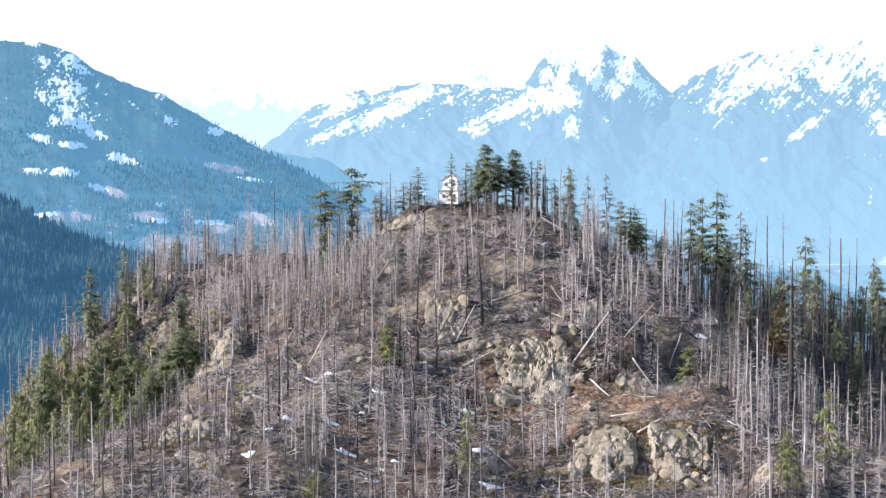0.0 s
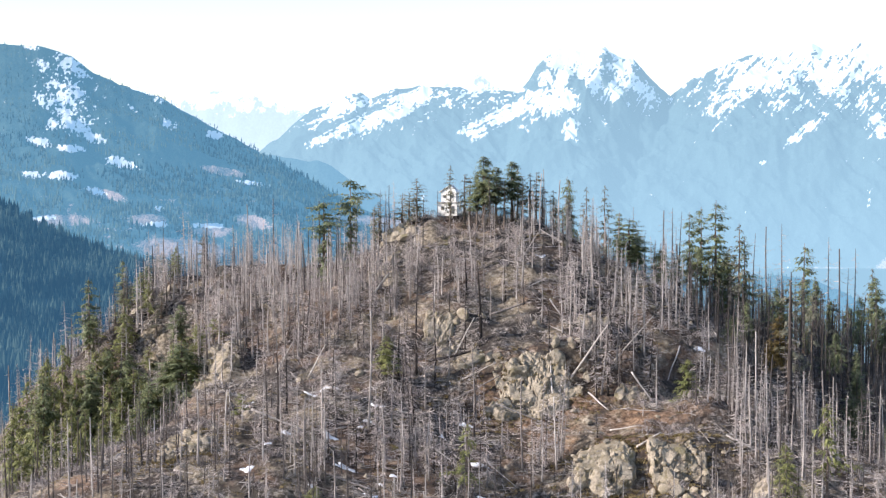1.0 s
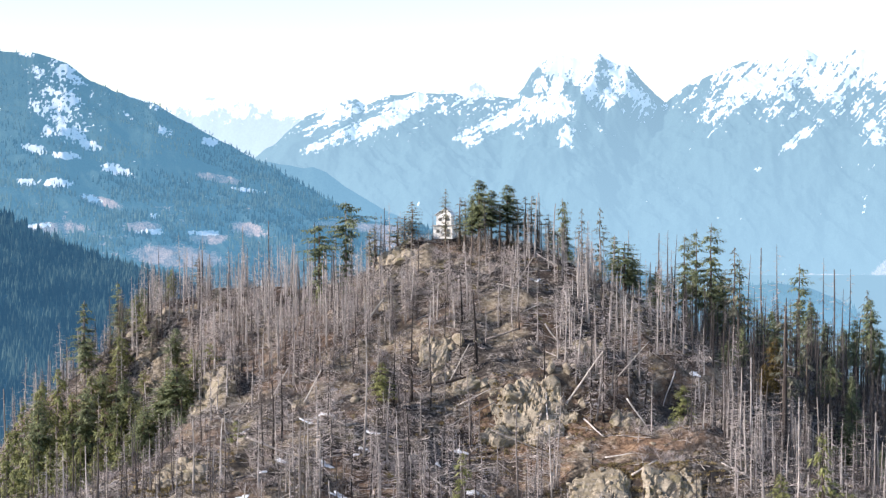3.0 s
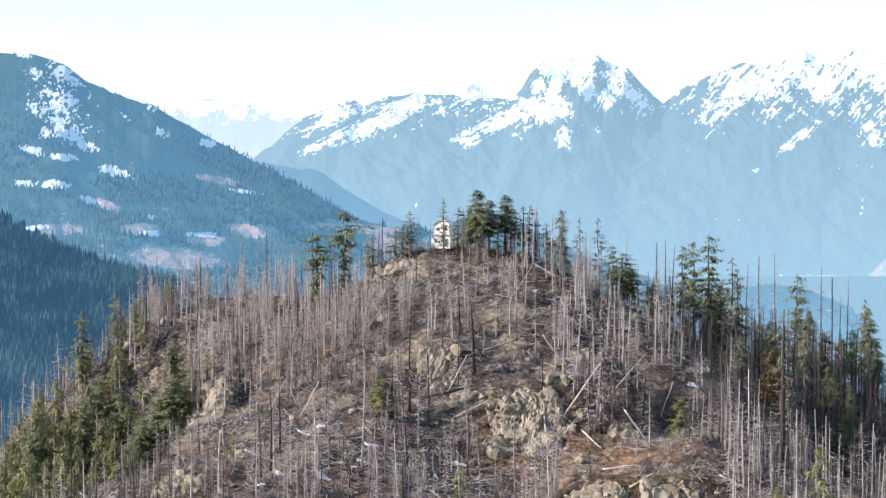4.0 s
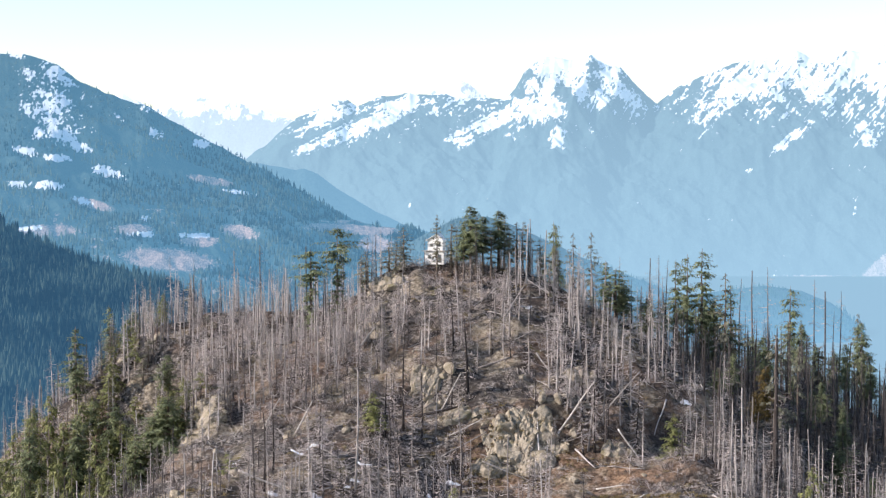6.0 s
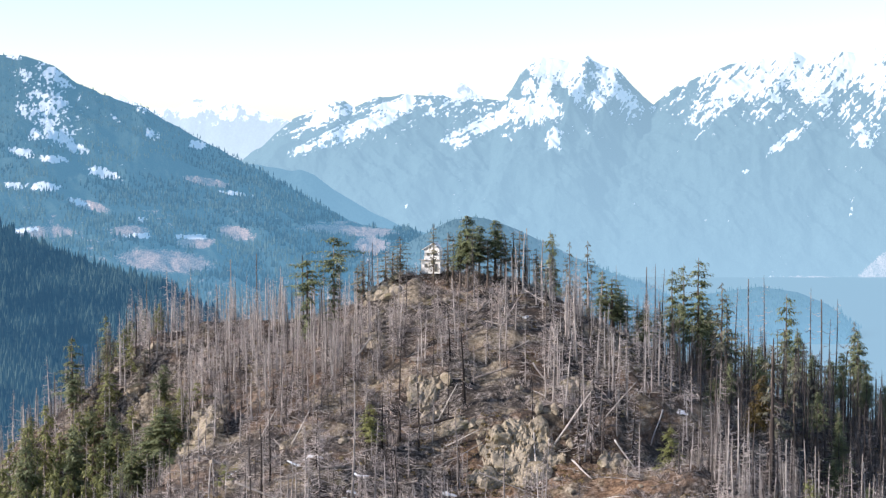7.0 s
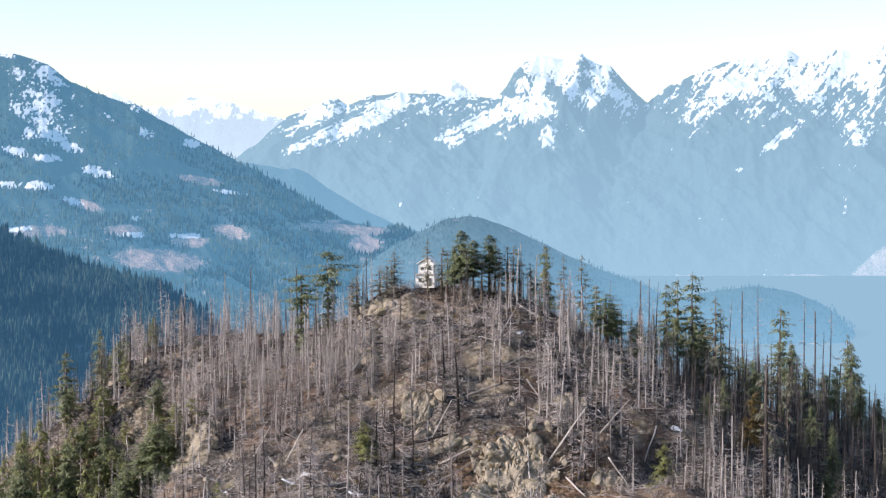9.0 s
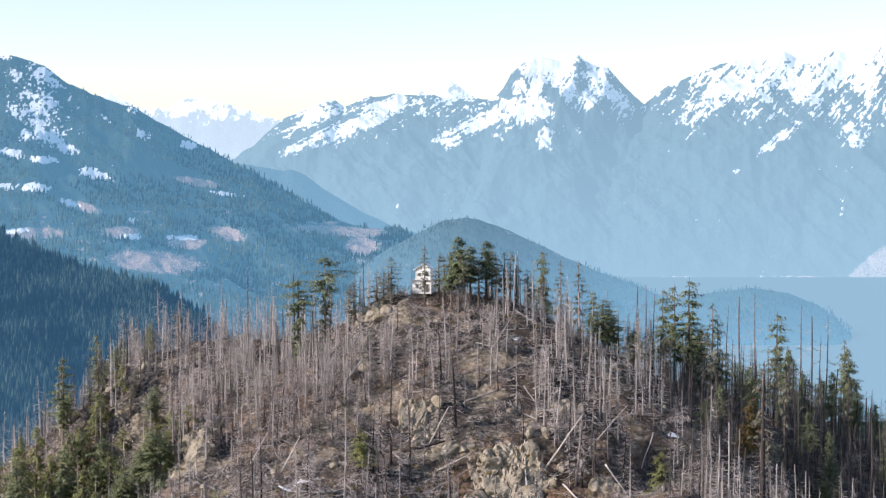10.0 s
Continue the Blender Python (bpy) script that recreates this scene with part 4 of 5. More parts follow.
def place_snag(x, y, tall, kind, bark, turn, label, lean=0.0):
    """One standing dead tree: trunk and branches under an empty at its foot."""
    t, b = snag_meshes_for(kind, bark)
    tree = tagged(new("dead_tree"), label, "dead tree", "standing dead trees")
    k = tall / SNAG_KINDS[kind][0]
    tree.matrix_world = Matrix.Translation((x, y, ground_z(x, y) - 0.25)) @ pose(0, 0, 0, lean, 0, turn) @ Matrix.Diagonal((k ** 0.7, k ** 0.7, k, 1))
    part("trunk", t, tree)
    tagged(part("branchwork", b, tree), kind="stuff")
    return tree


GREY_LABEL = "grey fire-killed conifer with bare broken branches on the slope"
BLACK_LABEL = "blackened fire-killed conifer trunk standing on the slope"
rng = random.Random(11)
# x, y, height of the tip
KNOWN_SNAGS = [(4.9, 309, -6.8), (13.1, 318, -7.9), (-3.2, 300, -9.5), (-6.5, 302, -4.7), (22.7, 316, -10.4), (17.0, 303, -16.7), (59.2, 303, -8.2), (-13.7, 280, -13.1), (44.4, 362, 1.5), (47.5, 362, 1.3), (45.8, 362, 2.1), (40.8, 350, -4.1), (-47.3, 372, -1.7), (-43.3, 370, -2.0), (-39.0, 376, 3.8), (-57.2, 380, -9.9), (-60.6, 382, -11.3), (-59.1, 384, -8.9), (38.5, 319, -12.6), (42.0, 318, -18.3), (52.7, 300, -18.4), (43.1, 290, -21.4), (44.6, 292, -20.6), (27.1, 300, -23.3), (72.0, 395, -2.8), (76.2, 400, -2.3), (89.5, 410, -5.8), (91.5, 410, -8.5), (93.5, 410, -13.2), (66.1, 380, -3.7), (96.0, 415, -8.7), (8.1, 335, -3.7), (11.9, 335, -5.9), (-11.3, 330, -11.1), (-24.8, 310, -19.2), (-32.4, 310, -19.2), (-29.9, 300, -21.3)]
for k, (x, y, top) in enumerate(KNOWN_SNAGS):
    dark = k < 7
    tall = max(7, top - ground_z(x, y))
    place_snag(x, y, tall, (10, 1, 7, 0, 1, 3, 10)[k] if dark else rng.choice((0, 1, 2, 7, 9)), CHAR if dark and k != 4 else SOOTY_SHADED if x > 66 or y > 351 else BARK, rng.uniform(0, 360), BLACK_LABEL if dark and k != 4 else GREY_LABEL)


def clearing(x, y):
    """Bare places where few trees stand: the rock faces and the open slope under them."""
    for cx, cy, r in ((13, 300, 9), (13, 294, 8), (30, 270, 11), (24, 288, 8), (12, 290, 6), (-11, 347, 6.5), (-43, 276, 5), (41, 309, 6), (80, 313, 14)):
        if (x - cx) ** 2 + (y - cy) ** 2 < r * r:
            return True
    return False


snag_spots = []
tries = 0
while len(snag_spots) < 1700 and tries < 40000:
    tries += 1
    x, y = rng.uniform(-112, 118), 242 + 190 * rng.random() ** 0.92
    if clearing(x, y) and rng.random() < 0.93:
        continue
    crowd = float(fractal(np.array(x / 14), np.array(y / 14), 3, 61))
    if rng.random() > 0.25 + 1.5 * max(0, crowd - 0.28):
        continue
    if abs(x) < 12 and 335 < y < 366 and rng.random() < 0.6 or -6 < x < 3 and 325 < y < 362:
        continue
    near_summit = math.exp(-((x / 40) ** 2 + ((y - 358) / 25) ** 2))
    tall = (5.0 + 11.0 * rng.random() ** 1.6) * (1 - 0.3 * near_summit)
    if x < -32 and y < 308:
        tall *= 0.68
    snag_spots.append((x, y, tall))
for _ in range(190):
    x, y = rng.uniform(-30, 48), rng.uniform(318, 353)
    if not (clearing(x, y) or -6 < x < 3 and y > 335):
        snag_spots.append((x, y, rng.uniform(5, 11)))
for _ in range(210):
    x, y = rng.uniform(-54, -12), rng.uniform(308, 354)
    if not clearing(x, y):
        snag_spots.append((x, y, rng.uniform(4.5, 10.5)))
for _ in range(230):
    x, y = 44 + 62 * rng.random(), rng.uniform(318, 400)
    snag_spots.append((x, y, rng.uniform(7, 15)))
for _ in range(110):
    x, y = rng.uniform(44, 84), rng.uniform(280, 300)
    snag_spots.append((x, y, rng.uniform(7, 14)))
for _ in range(90):
    x, y = rng.uniform(-108, -72), rng.uniform(330, 388)
    snag_spots.append((x, y, rng.uniform(5, 11)))
for _ in range(75):
    x, y = rng.uniform(-78, -48), rng.uniform(305, 372)
    snag_spots.append((x, y, rng.uniform(6, 14)))
for _ in range(120):
    x, y = rng.uniform(60, 114), rng.uniform(346, 402)
    snag_spots.append((x, y, rng.uniform(9, 17)))
for _ in range(150):
    x, y = rng.uniform(-80, 12), rng.uniform(243, 274)
    snag_spots.append((x, y, rng.uniform(7, 13)))
for _ in range(60):
    x, y = rng.uniform(38, 76), rng.uniform(243, 274)
    snag_spots.append((x, y, rng.uniform(7, 13)))
for _ in range(110):
    x, y = rng.uniform(-64, -20), rng.uniform(352, 386)
    snag_spots.append((x, y, rng.uniform(6, 12)))
snag_spots.sort(key=lambda s: math.hypot(s[0], s[1] - 300))
for x, y, tall in snag_spots[:255]:
    kind = rng.choice((0, 1, 2, 3, 4, 5, 7, 7, 8, 8, 9))
    dark = rng.random() < (0.36 if y < 316 else 0.16)
    place_snag(x, y, tall * (0.6 if kind in (3, 5) else 1), kind, CHAR if dark else BARK, rng.uniform(0, 360), BLACK_LABEL if dark else GREY_LABEL, rng.choice((0, 0, 0, 1, -2, 4)))
rest = [(rng.choice((0, 1, 2, 3, 4, 7, 7, 8, 8, 9)), x, y, ground_z(x, y) - 0.25, rng.uniform(0, 6.28), tall) for x, y, tall in snag_spots[255:]]
rest = [(k, x, y, z, turn, (tall / SNAG_KINDS[k][0]) ** 0.7, tall / SNAG_KINDS[k][0]) for k, x, y, z, turn, tall in rest]
stems = [(np.array([tuple(v) for v in a.v]), a.f) for a, b in LIGHT_PROTOS]
limbs = [(np.array([tuple(v) for v in b.v]), b.f) for a, b in LIGHT_PROTOS]
# all trees on the shaded right flank get shade-darkened wood, others at random
sooted_shaded = [r for r in rest if r[1] > 46 and r[2] > 322 or rng.random() < (0.45 if r[2] < 316 else 0.2)]
grey = [r for r in rest if r not in sooted_shaded]
black = [r for r in sooted_shaded if rng.random() < 0.3]
sooted_shaded = [r for r in sooted_shaded if r not in black]
for placed, bark, label in ((grey, BARK, "grey stand of fire-killed conifer trunks on the knoll's flanks"), (sooted_shaded, SOOTY_SHADED, "sooty, shade-darkened grey-brown stand of fire-killed conifer trunks"), (black, CHAR, "blackened fire-killed conifer trunks on the knoll's flanks")):
    dead_wood = tagged(new("dead_forest", joined_mesh("dead_forest", stems, placed, bark)), label, "dead forest", kind="stuff")
    tagged(part("branchwork", joined_mesh("branchwork", limbs, placed, TWIG if bark == BARK else DARK_TWIG), dead_wood), kind="stuff")


# ---------------------------------------------------------------- living conifers
def conifer_shapes(seed, tall, spread, bare, density, layered=False, umbrella=False):
    """A living conifer: stem, and whorls of hanging boughs from the bare lower stem up to the tip."""
    rng = random.Random(seed)
    stem, crown = Shape(), Shape()
    stem.tube([(0.04 * math.sin(i * 1.7 + seed), 0.04 * math.cos(i * 2.1), tall * i / 8) for i in range(9)], [0.015 * tall * (1.2 if i == 0 else 1) * (1 - i / 8.3) + 0.02 for i in range(9)], 7)
    for _ in range(int(60 * bare)):
        a, zz, ln = rng.uniform(0, 6.28), rng.uniform(0.12, 1.0) * (bare + 0.1) * tall, rng.uniform(0.5, 2.2)
        stem.tube([(0, 0, zz), (math.cos(a) * ln, math.sin(a) * ln, zz - 0.25 * ln)], [0.045, 0.012], 3, False)
    z = bare * tall
    while z < tall * 0.99:
        t = (z - bare * tall) / (tall * (1 - bare))
        reach = spread * 0.5 * ((1 - t) ** 0.62 * (0.5 + 0.5 * min(1, t * 4)) + 0.03)
        if umbrella:  # wide flat top over a thin middle and a ragged lower skirt
            reach = spread * 0.5 * (0.52 + 0.22 * math.sin(t * 13) if t < 0.62 else 0.72 + 0.5 * (t - 0.62) / 0.2 if t < 0.82 else 1.2 * (1 - t) / 0.18 + 0.2)
        for k in range(max(3, round(density * (5 if layered else 6) * (0.5 + 0.6 * (1 - t))))):
            if rng.random() < (0.25 if layered else 0.12):
                continue
            a = rng.uniform(0, 6.28)
            lop = noise.noise(Vector((math.cos(a) * 0.9, math.sin(a) * 0.9, z * 0.35 + seed * 3.7)))
            ln = reach * rng.uniform(0.5, 1.2) * (0.95 + 0.75 * lop)
            if ln < 0.25 * reach:
                continue
            out = Vector((math.cos(a), math.sin(a), 0))
            rise = rng.uniform(-0.05, 0.25) if t > 0.5 else rng.uniform(-0.25, 0.1)
            base = Vector((0, 0, z + rng.uniform(-0.25, 0.25)))
            tip = base + out * ln + Vector((0, 0, ln * (rise - 0.2)))
            stem.tube([base, tip], [0.03, 0.008], 3, False)
            if rng.random() < 0.5 * (1 - t):
                sag = tip + Vector((out.y, -out.x, 0)) * rng.uniform(-0.5, 0.5) - Vector((0, 0, rng.uniform(0.1, 0.6)))
                stem.tube([base.lerp(tip, 0.4), sag], [0.03, 0.012], 3, False)
                if rng.random() < 0.6:
                    continue
            n = max(2, int(ln / 0.36))
            for j in range(n):
                s = (j + 0.6) / n
                q = base.lerp(tip, s)
                w = 0.85 * (1 - 0.4 * s) * min(1, 0.4 + ln / 2)
                for turn in (-1.0, -0.5, 0.0, 0.5, 1.0) if j < n - 1 else (-0.5, -0.2, 0.2, 0.5):
                    if rng.random() < 0.3:
                        continue
                    d = Euler((0, 0, turn + rng.uniform(-0.3, 0.3))).to_matrix() @ out
                    crown.spray(q + Vector((0, 0, rng.uniform(-0.2, 0.2))), d + Vector((0, 0, rng.uniform(-0.45, 0.3))), w * rng.uniform(0.6, 1.4), w * rng.uniform(0.14, 0.3), rng.uniform(0.1, 0.6))
        z += tall * (0.052 if layered else 0.034) * rng.uniform(0.7, 1.3) * (1.15 - 0.5 * t)
    return stem, crown


def conifer_kind(seed, tall, spread, bare, density, needles, layered=False, umbrella=False):
    a, b = conifer_shapes(seed, tall, spread * 1.3, bare, density * 1.25, layered, umbrella)
    return a.mesh("trunk", LIVE_BARK, True), b.mesh("crown", needles), tall, spread


FIR_KINDS = [conifer_kind(200 + i, 20, 6, bare, d, NEEDLE, lay) for i, (bare, d, lay) in enumerate(((0.40, 1.5, False), (0.22, 1.6, False), (0.42, 1.2, True), (0.08, 1.3, False), (0.22, 1.7, True)))]
FIR_KINDS.append(conifer_kind(206, 20, 6, 0.16, 1.7, NEEDLE, True, True))
THIN_KINDS = [conifer_kind(220 + i, 16, 4, bare, d, GREYGREEN, True) for i, (bare, d) in enumerate(((0.32, 0.8), (0.22, 0.95), (0.40, 0.75)))]
OLIVE_KINDS = [conifer_kind(240 + i, 11, 4.5, bare, d, OLIVE, lay) for i, (bare, d, lay) in enumerate(((0.14, 0.55, False), (0.25, 0.5, True), (0.1, 0.6, False)))]
RUSTY_KINDS = [conifer_kind(260, 15, 6, 0.2, 1.1, RUSTY)]


def place_conifer(kinds, k, x, y, tall, spread, turn, label, group):
    t, c, h, w = kinds[k]
    tree = tagged(new("conifer"), label, "conifer", group)
    tree.matrix_world = Matrix.Translation((x, y, ground_z(x, y) - 0.2)) @ pose(0, 0, 0, 0, 0, turn) @ Matrix.Diagonal((spread / w, spread / w, tall / h, 1))
    part("trunk", t, tree)
    tagged(part("crown", c, tree), kind="stuff")
    return tree


rng = random.Random(23)
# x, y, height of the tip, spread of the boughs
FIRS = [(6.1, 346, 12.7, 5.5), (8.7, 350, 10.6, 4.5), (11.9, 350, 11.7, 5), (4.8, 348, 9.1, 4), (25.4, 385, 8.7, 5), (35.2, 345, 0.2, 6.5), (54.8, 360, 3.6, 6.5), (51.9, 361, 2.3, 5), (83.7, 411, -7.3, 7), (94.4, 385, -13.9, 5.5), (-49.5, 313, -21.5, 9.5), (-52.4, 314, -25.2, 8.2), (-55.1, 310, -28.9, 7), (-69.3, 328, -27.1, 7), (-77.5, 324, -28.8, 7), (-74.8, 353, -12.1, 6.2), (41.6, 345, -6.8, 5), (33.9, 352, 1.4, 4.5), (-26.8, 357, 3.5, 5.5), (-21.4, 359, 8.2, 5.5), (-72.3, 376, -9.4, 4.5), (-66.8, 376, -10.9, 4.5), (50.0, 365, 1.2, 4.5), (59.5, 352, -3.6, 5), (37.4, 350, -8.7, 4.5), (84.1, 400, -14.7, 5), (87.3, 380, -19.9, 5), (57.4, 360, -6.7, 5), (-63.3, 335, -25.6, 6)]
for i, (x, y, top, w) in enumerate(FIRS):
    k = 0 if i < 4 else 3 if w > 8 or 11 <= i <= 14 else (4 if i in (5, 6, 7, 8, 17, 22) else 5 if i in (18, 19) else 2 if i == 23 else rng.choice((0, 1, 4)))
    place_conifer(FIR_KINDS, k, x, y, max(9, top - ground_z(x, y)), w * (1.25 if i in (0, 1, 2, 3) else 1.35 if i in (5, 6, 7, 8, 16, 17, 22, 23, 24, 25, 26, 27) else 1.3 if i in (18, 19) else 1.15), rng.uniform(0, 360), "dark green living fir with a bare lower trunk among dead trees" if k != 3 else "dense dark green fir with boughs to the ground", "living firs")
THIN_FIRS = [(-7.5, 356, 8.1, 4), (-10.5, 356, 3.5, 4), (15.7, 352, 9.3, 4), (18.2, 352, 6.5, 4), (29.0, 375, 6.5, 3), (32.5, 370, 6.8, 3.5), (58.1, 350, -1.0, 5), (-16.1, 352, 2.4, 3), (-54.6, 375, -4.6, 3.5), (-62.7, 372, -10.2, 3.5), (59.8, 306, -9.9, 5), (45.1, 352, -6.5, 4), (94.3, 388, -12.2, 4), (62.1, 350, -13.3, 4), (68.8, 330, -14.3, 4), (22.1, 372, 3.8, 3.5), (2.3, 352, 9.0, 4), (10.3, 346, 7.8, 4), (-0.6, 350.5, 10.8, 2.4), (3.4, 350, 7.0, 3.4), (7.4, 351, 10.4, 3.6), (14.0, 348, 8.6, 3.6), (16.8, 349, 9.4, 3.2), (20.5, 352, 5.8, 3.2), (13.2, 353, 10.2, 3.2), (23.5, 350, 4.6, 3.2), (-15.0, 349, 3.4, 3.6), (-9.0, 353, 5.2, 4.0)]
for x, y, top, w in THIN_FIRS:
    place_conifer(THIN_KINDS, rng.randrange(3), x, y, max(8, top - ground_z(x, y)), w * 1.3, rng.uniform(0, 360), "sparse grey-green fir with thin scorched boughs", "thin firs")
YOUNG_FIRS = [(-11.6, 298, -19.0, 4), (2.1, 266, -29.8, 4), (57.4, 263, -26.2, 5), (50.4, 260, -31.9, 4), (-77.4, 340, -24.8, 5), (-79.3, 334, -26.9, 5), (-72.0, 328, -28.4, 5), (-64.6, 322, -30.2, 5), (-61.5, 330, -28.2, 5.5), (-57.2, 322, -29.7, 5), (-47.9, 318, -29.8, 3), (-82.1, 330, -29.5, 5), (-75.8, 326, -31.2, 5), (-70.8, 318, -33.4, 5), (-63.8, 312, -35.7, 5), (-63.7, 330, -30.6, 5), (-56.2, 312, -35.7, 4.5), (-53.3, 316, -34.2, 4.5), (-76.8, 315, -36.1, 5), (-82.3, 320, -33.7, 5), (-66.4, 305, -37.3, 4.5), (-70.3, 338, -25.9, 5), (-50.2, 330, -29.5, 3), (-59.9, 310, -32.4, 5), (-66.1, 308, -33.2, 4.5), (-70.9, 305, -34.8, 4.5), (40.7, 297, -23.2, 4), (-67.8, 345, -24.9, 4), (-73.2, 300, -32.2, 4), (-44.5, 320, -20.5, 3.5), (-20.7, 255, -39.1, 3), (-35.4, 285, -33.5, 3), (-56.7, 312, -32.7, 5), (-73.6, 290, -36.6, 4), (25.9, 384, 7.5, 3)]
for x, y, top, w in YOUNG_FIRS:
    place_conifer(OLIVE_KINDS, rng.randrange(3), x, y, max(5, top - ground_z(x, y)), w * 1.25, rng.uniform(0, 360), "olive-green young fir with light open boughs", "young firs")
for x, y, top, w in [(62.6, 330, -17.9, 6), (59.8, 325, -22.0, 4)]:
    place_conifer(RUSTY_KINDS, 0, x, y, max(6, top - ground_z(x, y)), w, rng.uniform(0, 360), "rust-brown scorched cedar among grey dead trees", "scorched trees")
# scrubby young trees on the rocky left shoulder
for k in range(44):
    x, y = rng.uniform(-76, -47), rng.uniform(312, 366)
    kinds, label, group = ((OLIVE_KINDS, "olive-green young fir with light open boughs", "young firs"), (THIN_KINDS, "sparse grey-green fir with thin scorched boughs", "thin firs"))[k % 2]
    place_conifer(kinds, k % 3, x, y, rng.uniform(4, 8.5), rng.uniform(3, 4.5), rng.uniform(0, 360), label, group)
# the shaded stand on the far right flank and its thin outliers
for k in range(18):
    x, y = 58 + 54 * rng.random() ** 0.9, rng.uniform(335, 425)
    place_conifer(THIN_KINDS if k % 3 else FIR_KINDS, k % 3, x, y, rng.uniform(10, 17), rng.uniform(4, 6), rng.uniform(0, 360), "dark fir in the shaded stand on the flank", "shaded firs")
for k in range(16):
    x, y = 50 + 58 * rng.random(), rng.uniform(322, 400)
    place_conifer(FIR_KINDS, (1, 3, 4)[k % 3], x, y, rng.uniform(5, 11), rng.uniform(3, 4.5), rng.uniform(0, 360), "dark young fir in the shaded stand on the flank", "shaded firs")
for k in range(4):
    x, y = rng.uniform(72, 98), rng.uniform(322, 350)
    place_conifer(FIR_KINDS, (1, 3, 0)[k % 3], x, y, rng.uniform(7, 14), rng.uniform(4, 6), rng.uniform(0, 360), "dark young fir in the shaded stand on the flank", "shaded firs")
for k in range(3):
    x, y = rng.uniform(60, 100), rng.uniform(330, 345)
    place_conifer(FIR_KINDS, (1, 0, 4)[k % 3], x, y, rng.uniform(10, 17), rng.uniform(4, 5.5), rng.uniform(0, 360), "dark fir in the shaded stand on the flank", "shaded firs")
for k in range(9):
    x, y = rng.uniform(82, 112), rng.uniform(356, 398)
    place_conifer(FIR_KINDS, (1, 4, 0)[k % 3], x, y, rng.uniform(10, 17), rng.uniform(4, 5.5), rng.uniform(0, 360), "dark fir in the shaded stand on the flank", "shaded firs")
for k in range(14):
    x, y = rng.uniform(-74, -53), rng.uniform(312, 350)
    place_conifer(OLIVE_KINDS if k % 4 else FIR_KINDS, k % 3, x, y, rng.uniform(8, 13), rng.uniform(4, 5.5), rng.uniform(0, 360), "green fir in the hollow beside the outcrop", "hollow firs")
for k in range(10):
    x, y = rng.uniform(-112, -72), rng.uniform(300, 372)
    place_conifer(OLIVE_KINDS, k % 3, x, y, rng.uniform(8, 14), rng.uniform(3.5, 5), rng.uniform(0, 360), "olive-green young fir with light open boughs", "young firs")


# ---------------------------------------------------------------- fallen timber and litter
def log_mesh(seed, length, radius, mat):
    rng = random.Random(seed)
    s = Shape()
    n = 6
    s.tube([(length * i / n - length / 2, 0.04 * length * 0.3 * math.sin(i + seed), 0.03 * math.cos(i * 1.4)) for i in range(n + 1)], [radius * (1 - 0.55 * i / n) for i in range(n + 1)], 7)
    for _ in range(5):
        x = rng.uniform(-0.3, 0.45) * length
        a = rng.uniform(0, 3.14)
        ln = rng.uniform(0.3, 1.0)
        s.tube([(x, 0, 0), (x + 0.2, math.cos(a) * ln, math.sin(a) * ln)], [radius * 0.25, 0.01], 4)
    return s.mesh("fallen_log", mat, True)


LOG_MESHES = [log_mesh(300 + i, 1.0 * ln, r, m) for i, (ln, r, m) in enumerate(((8, 0.17, SILVER), (6, 0.14, SILVER), (10, 0.2, BARK), (7, 0.15, BARK), (9, 0.18, CHAR)))]
LOG_LEN = (8, 6, 10, 7, 9)
# both ends as x and height, distance ahead, radius
KNOWN_LOGS = [(-4.4, -29.7, 4.6, -26.1, 306, 0.3), (-0.4, -25.6, 3.8, -17.5, 308, 0.16), (-4.5, -24.4, 3.2, -18.7, 309, 0.14), (20.3, -31.2, 27.1, -21.3, 300, 0.2), (-19.1, -23.1, -16.9, -24.1, 300, 0.28), (-32.5, -32.3, -23.4, -35.9, 276, 0.24), (-15.6, -29.9, -23.2, -28.5, 290, 0.2), (7.2, -29.9, 17.7, -34.2, 290, 0.13), (30.7, -30.7, 34.5, -36.0, 296, 0.15), (17.7, -18.1, 20.3, -21.8, 316, 0.2), (12.5, -12.2, 16.3, -6.2, 330, 0.15), (44.5, -37.8, 47.9, -34.4, 258, 0.2), (-25.5, -27.2, -22.2, -20.9, 300, 0.16), (-31.2, -28.1, -28.2, -22.6, 303, 0.15), (39.0, -41.2, 41.9, -42.2, 258, 0.25), (-85.0, -31.1, -81.7, -28.4, 335, 0.2), (-84.8, -36.0, -77.8, -34.9, 330, 0.25), (54.6, -35.3, 56.8, -40.4, 258, 0.2), (1.6, -31.2, 7.5, -28.2, 300, 0.18), (29.4, -36.2, 33.4, -33.7, 275, 0.22), (28.7, -26.9, 35.7, -18.9, 306, 0.14), (-15.4, -20.4, -12.2, -16.2, 325, 0.25), (-39.0, -24.0, -36.9, -19.9, 318, 0.12), (6.8, -22.8, 13.0, -20.7, 316, 0.2), (5.0, -37.5, 10.3, -42.0, 272, 0.12)]
rng = random.Random(31)
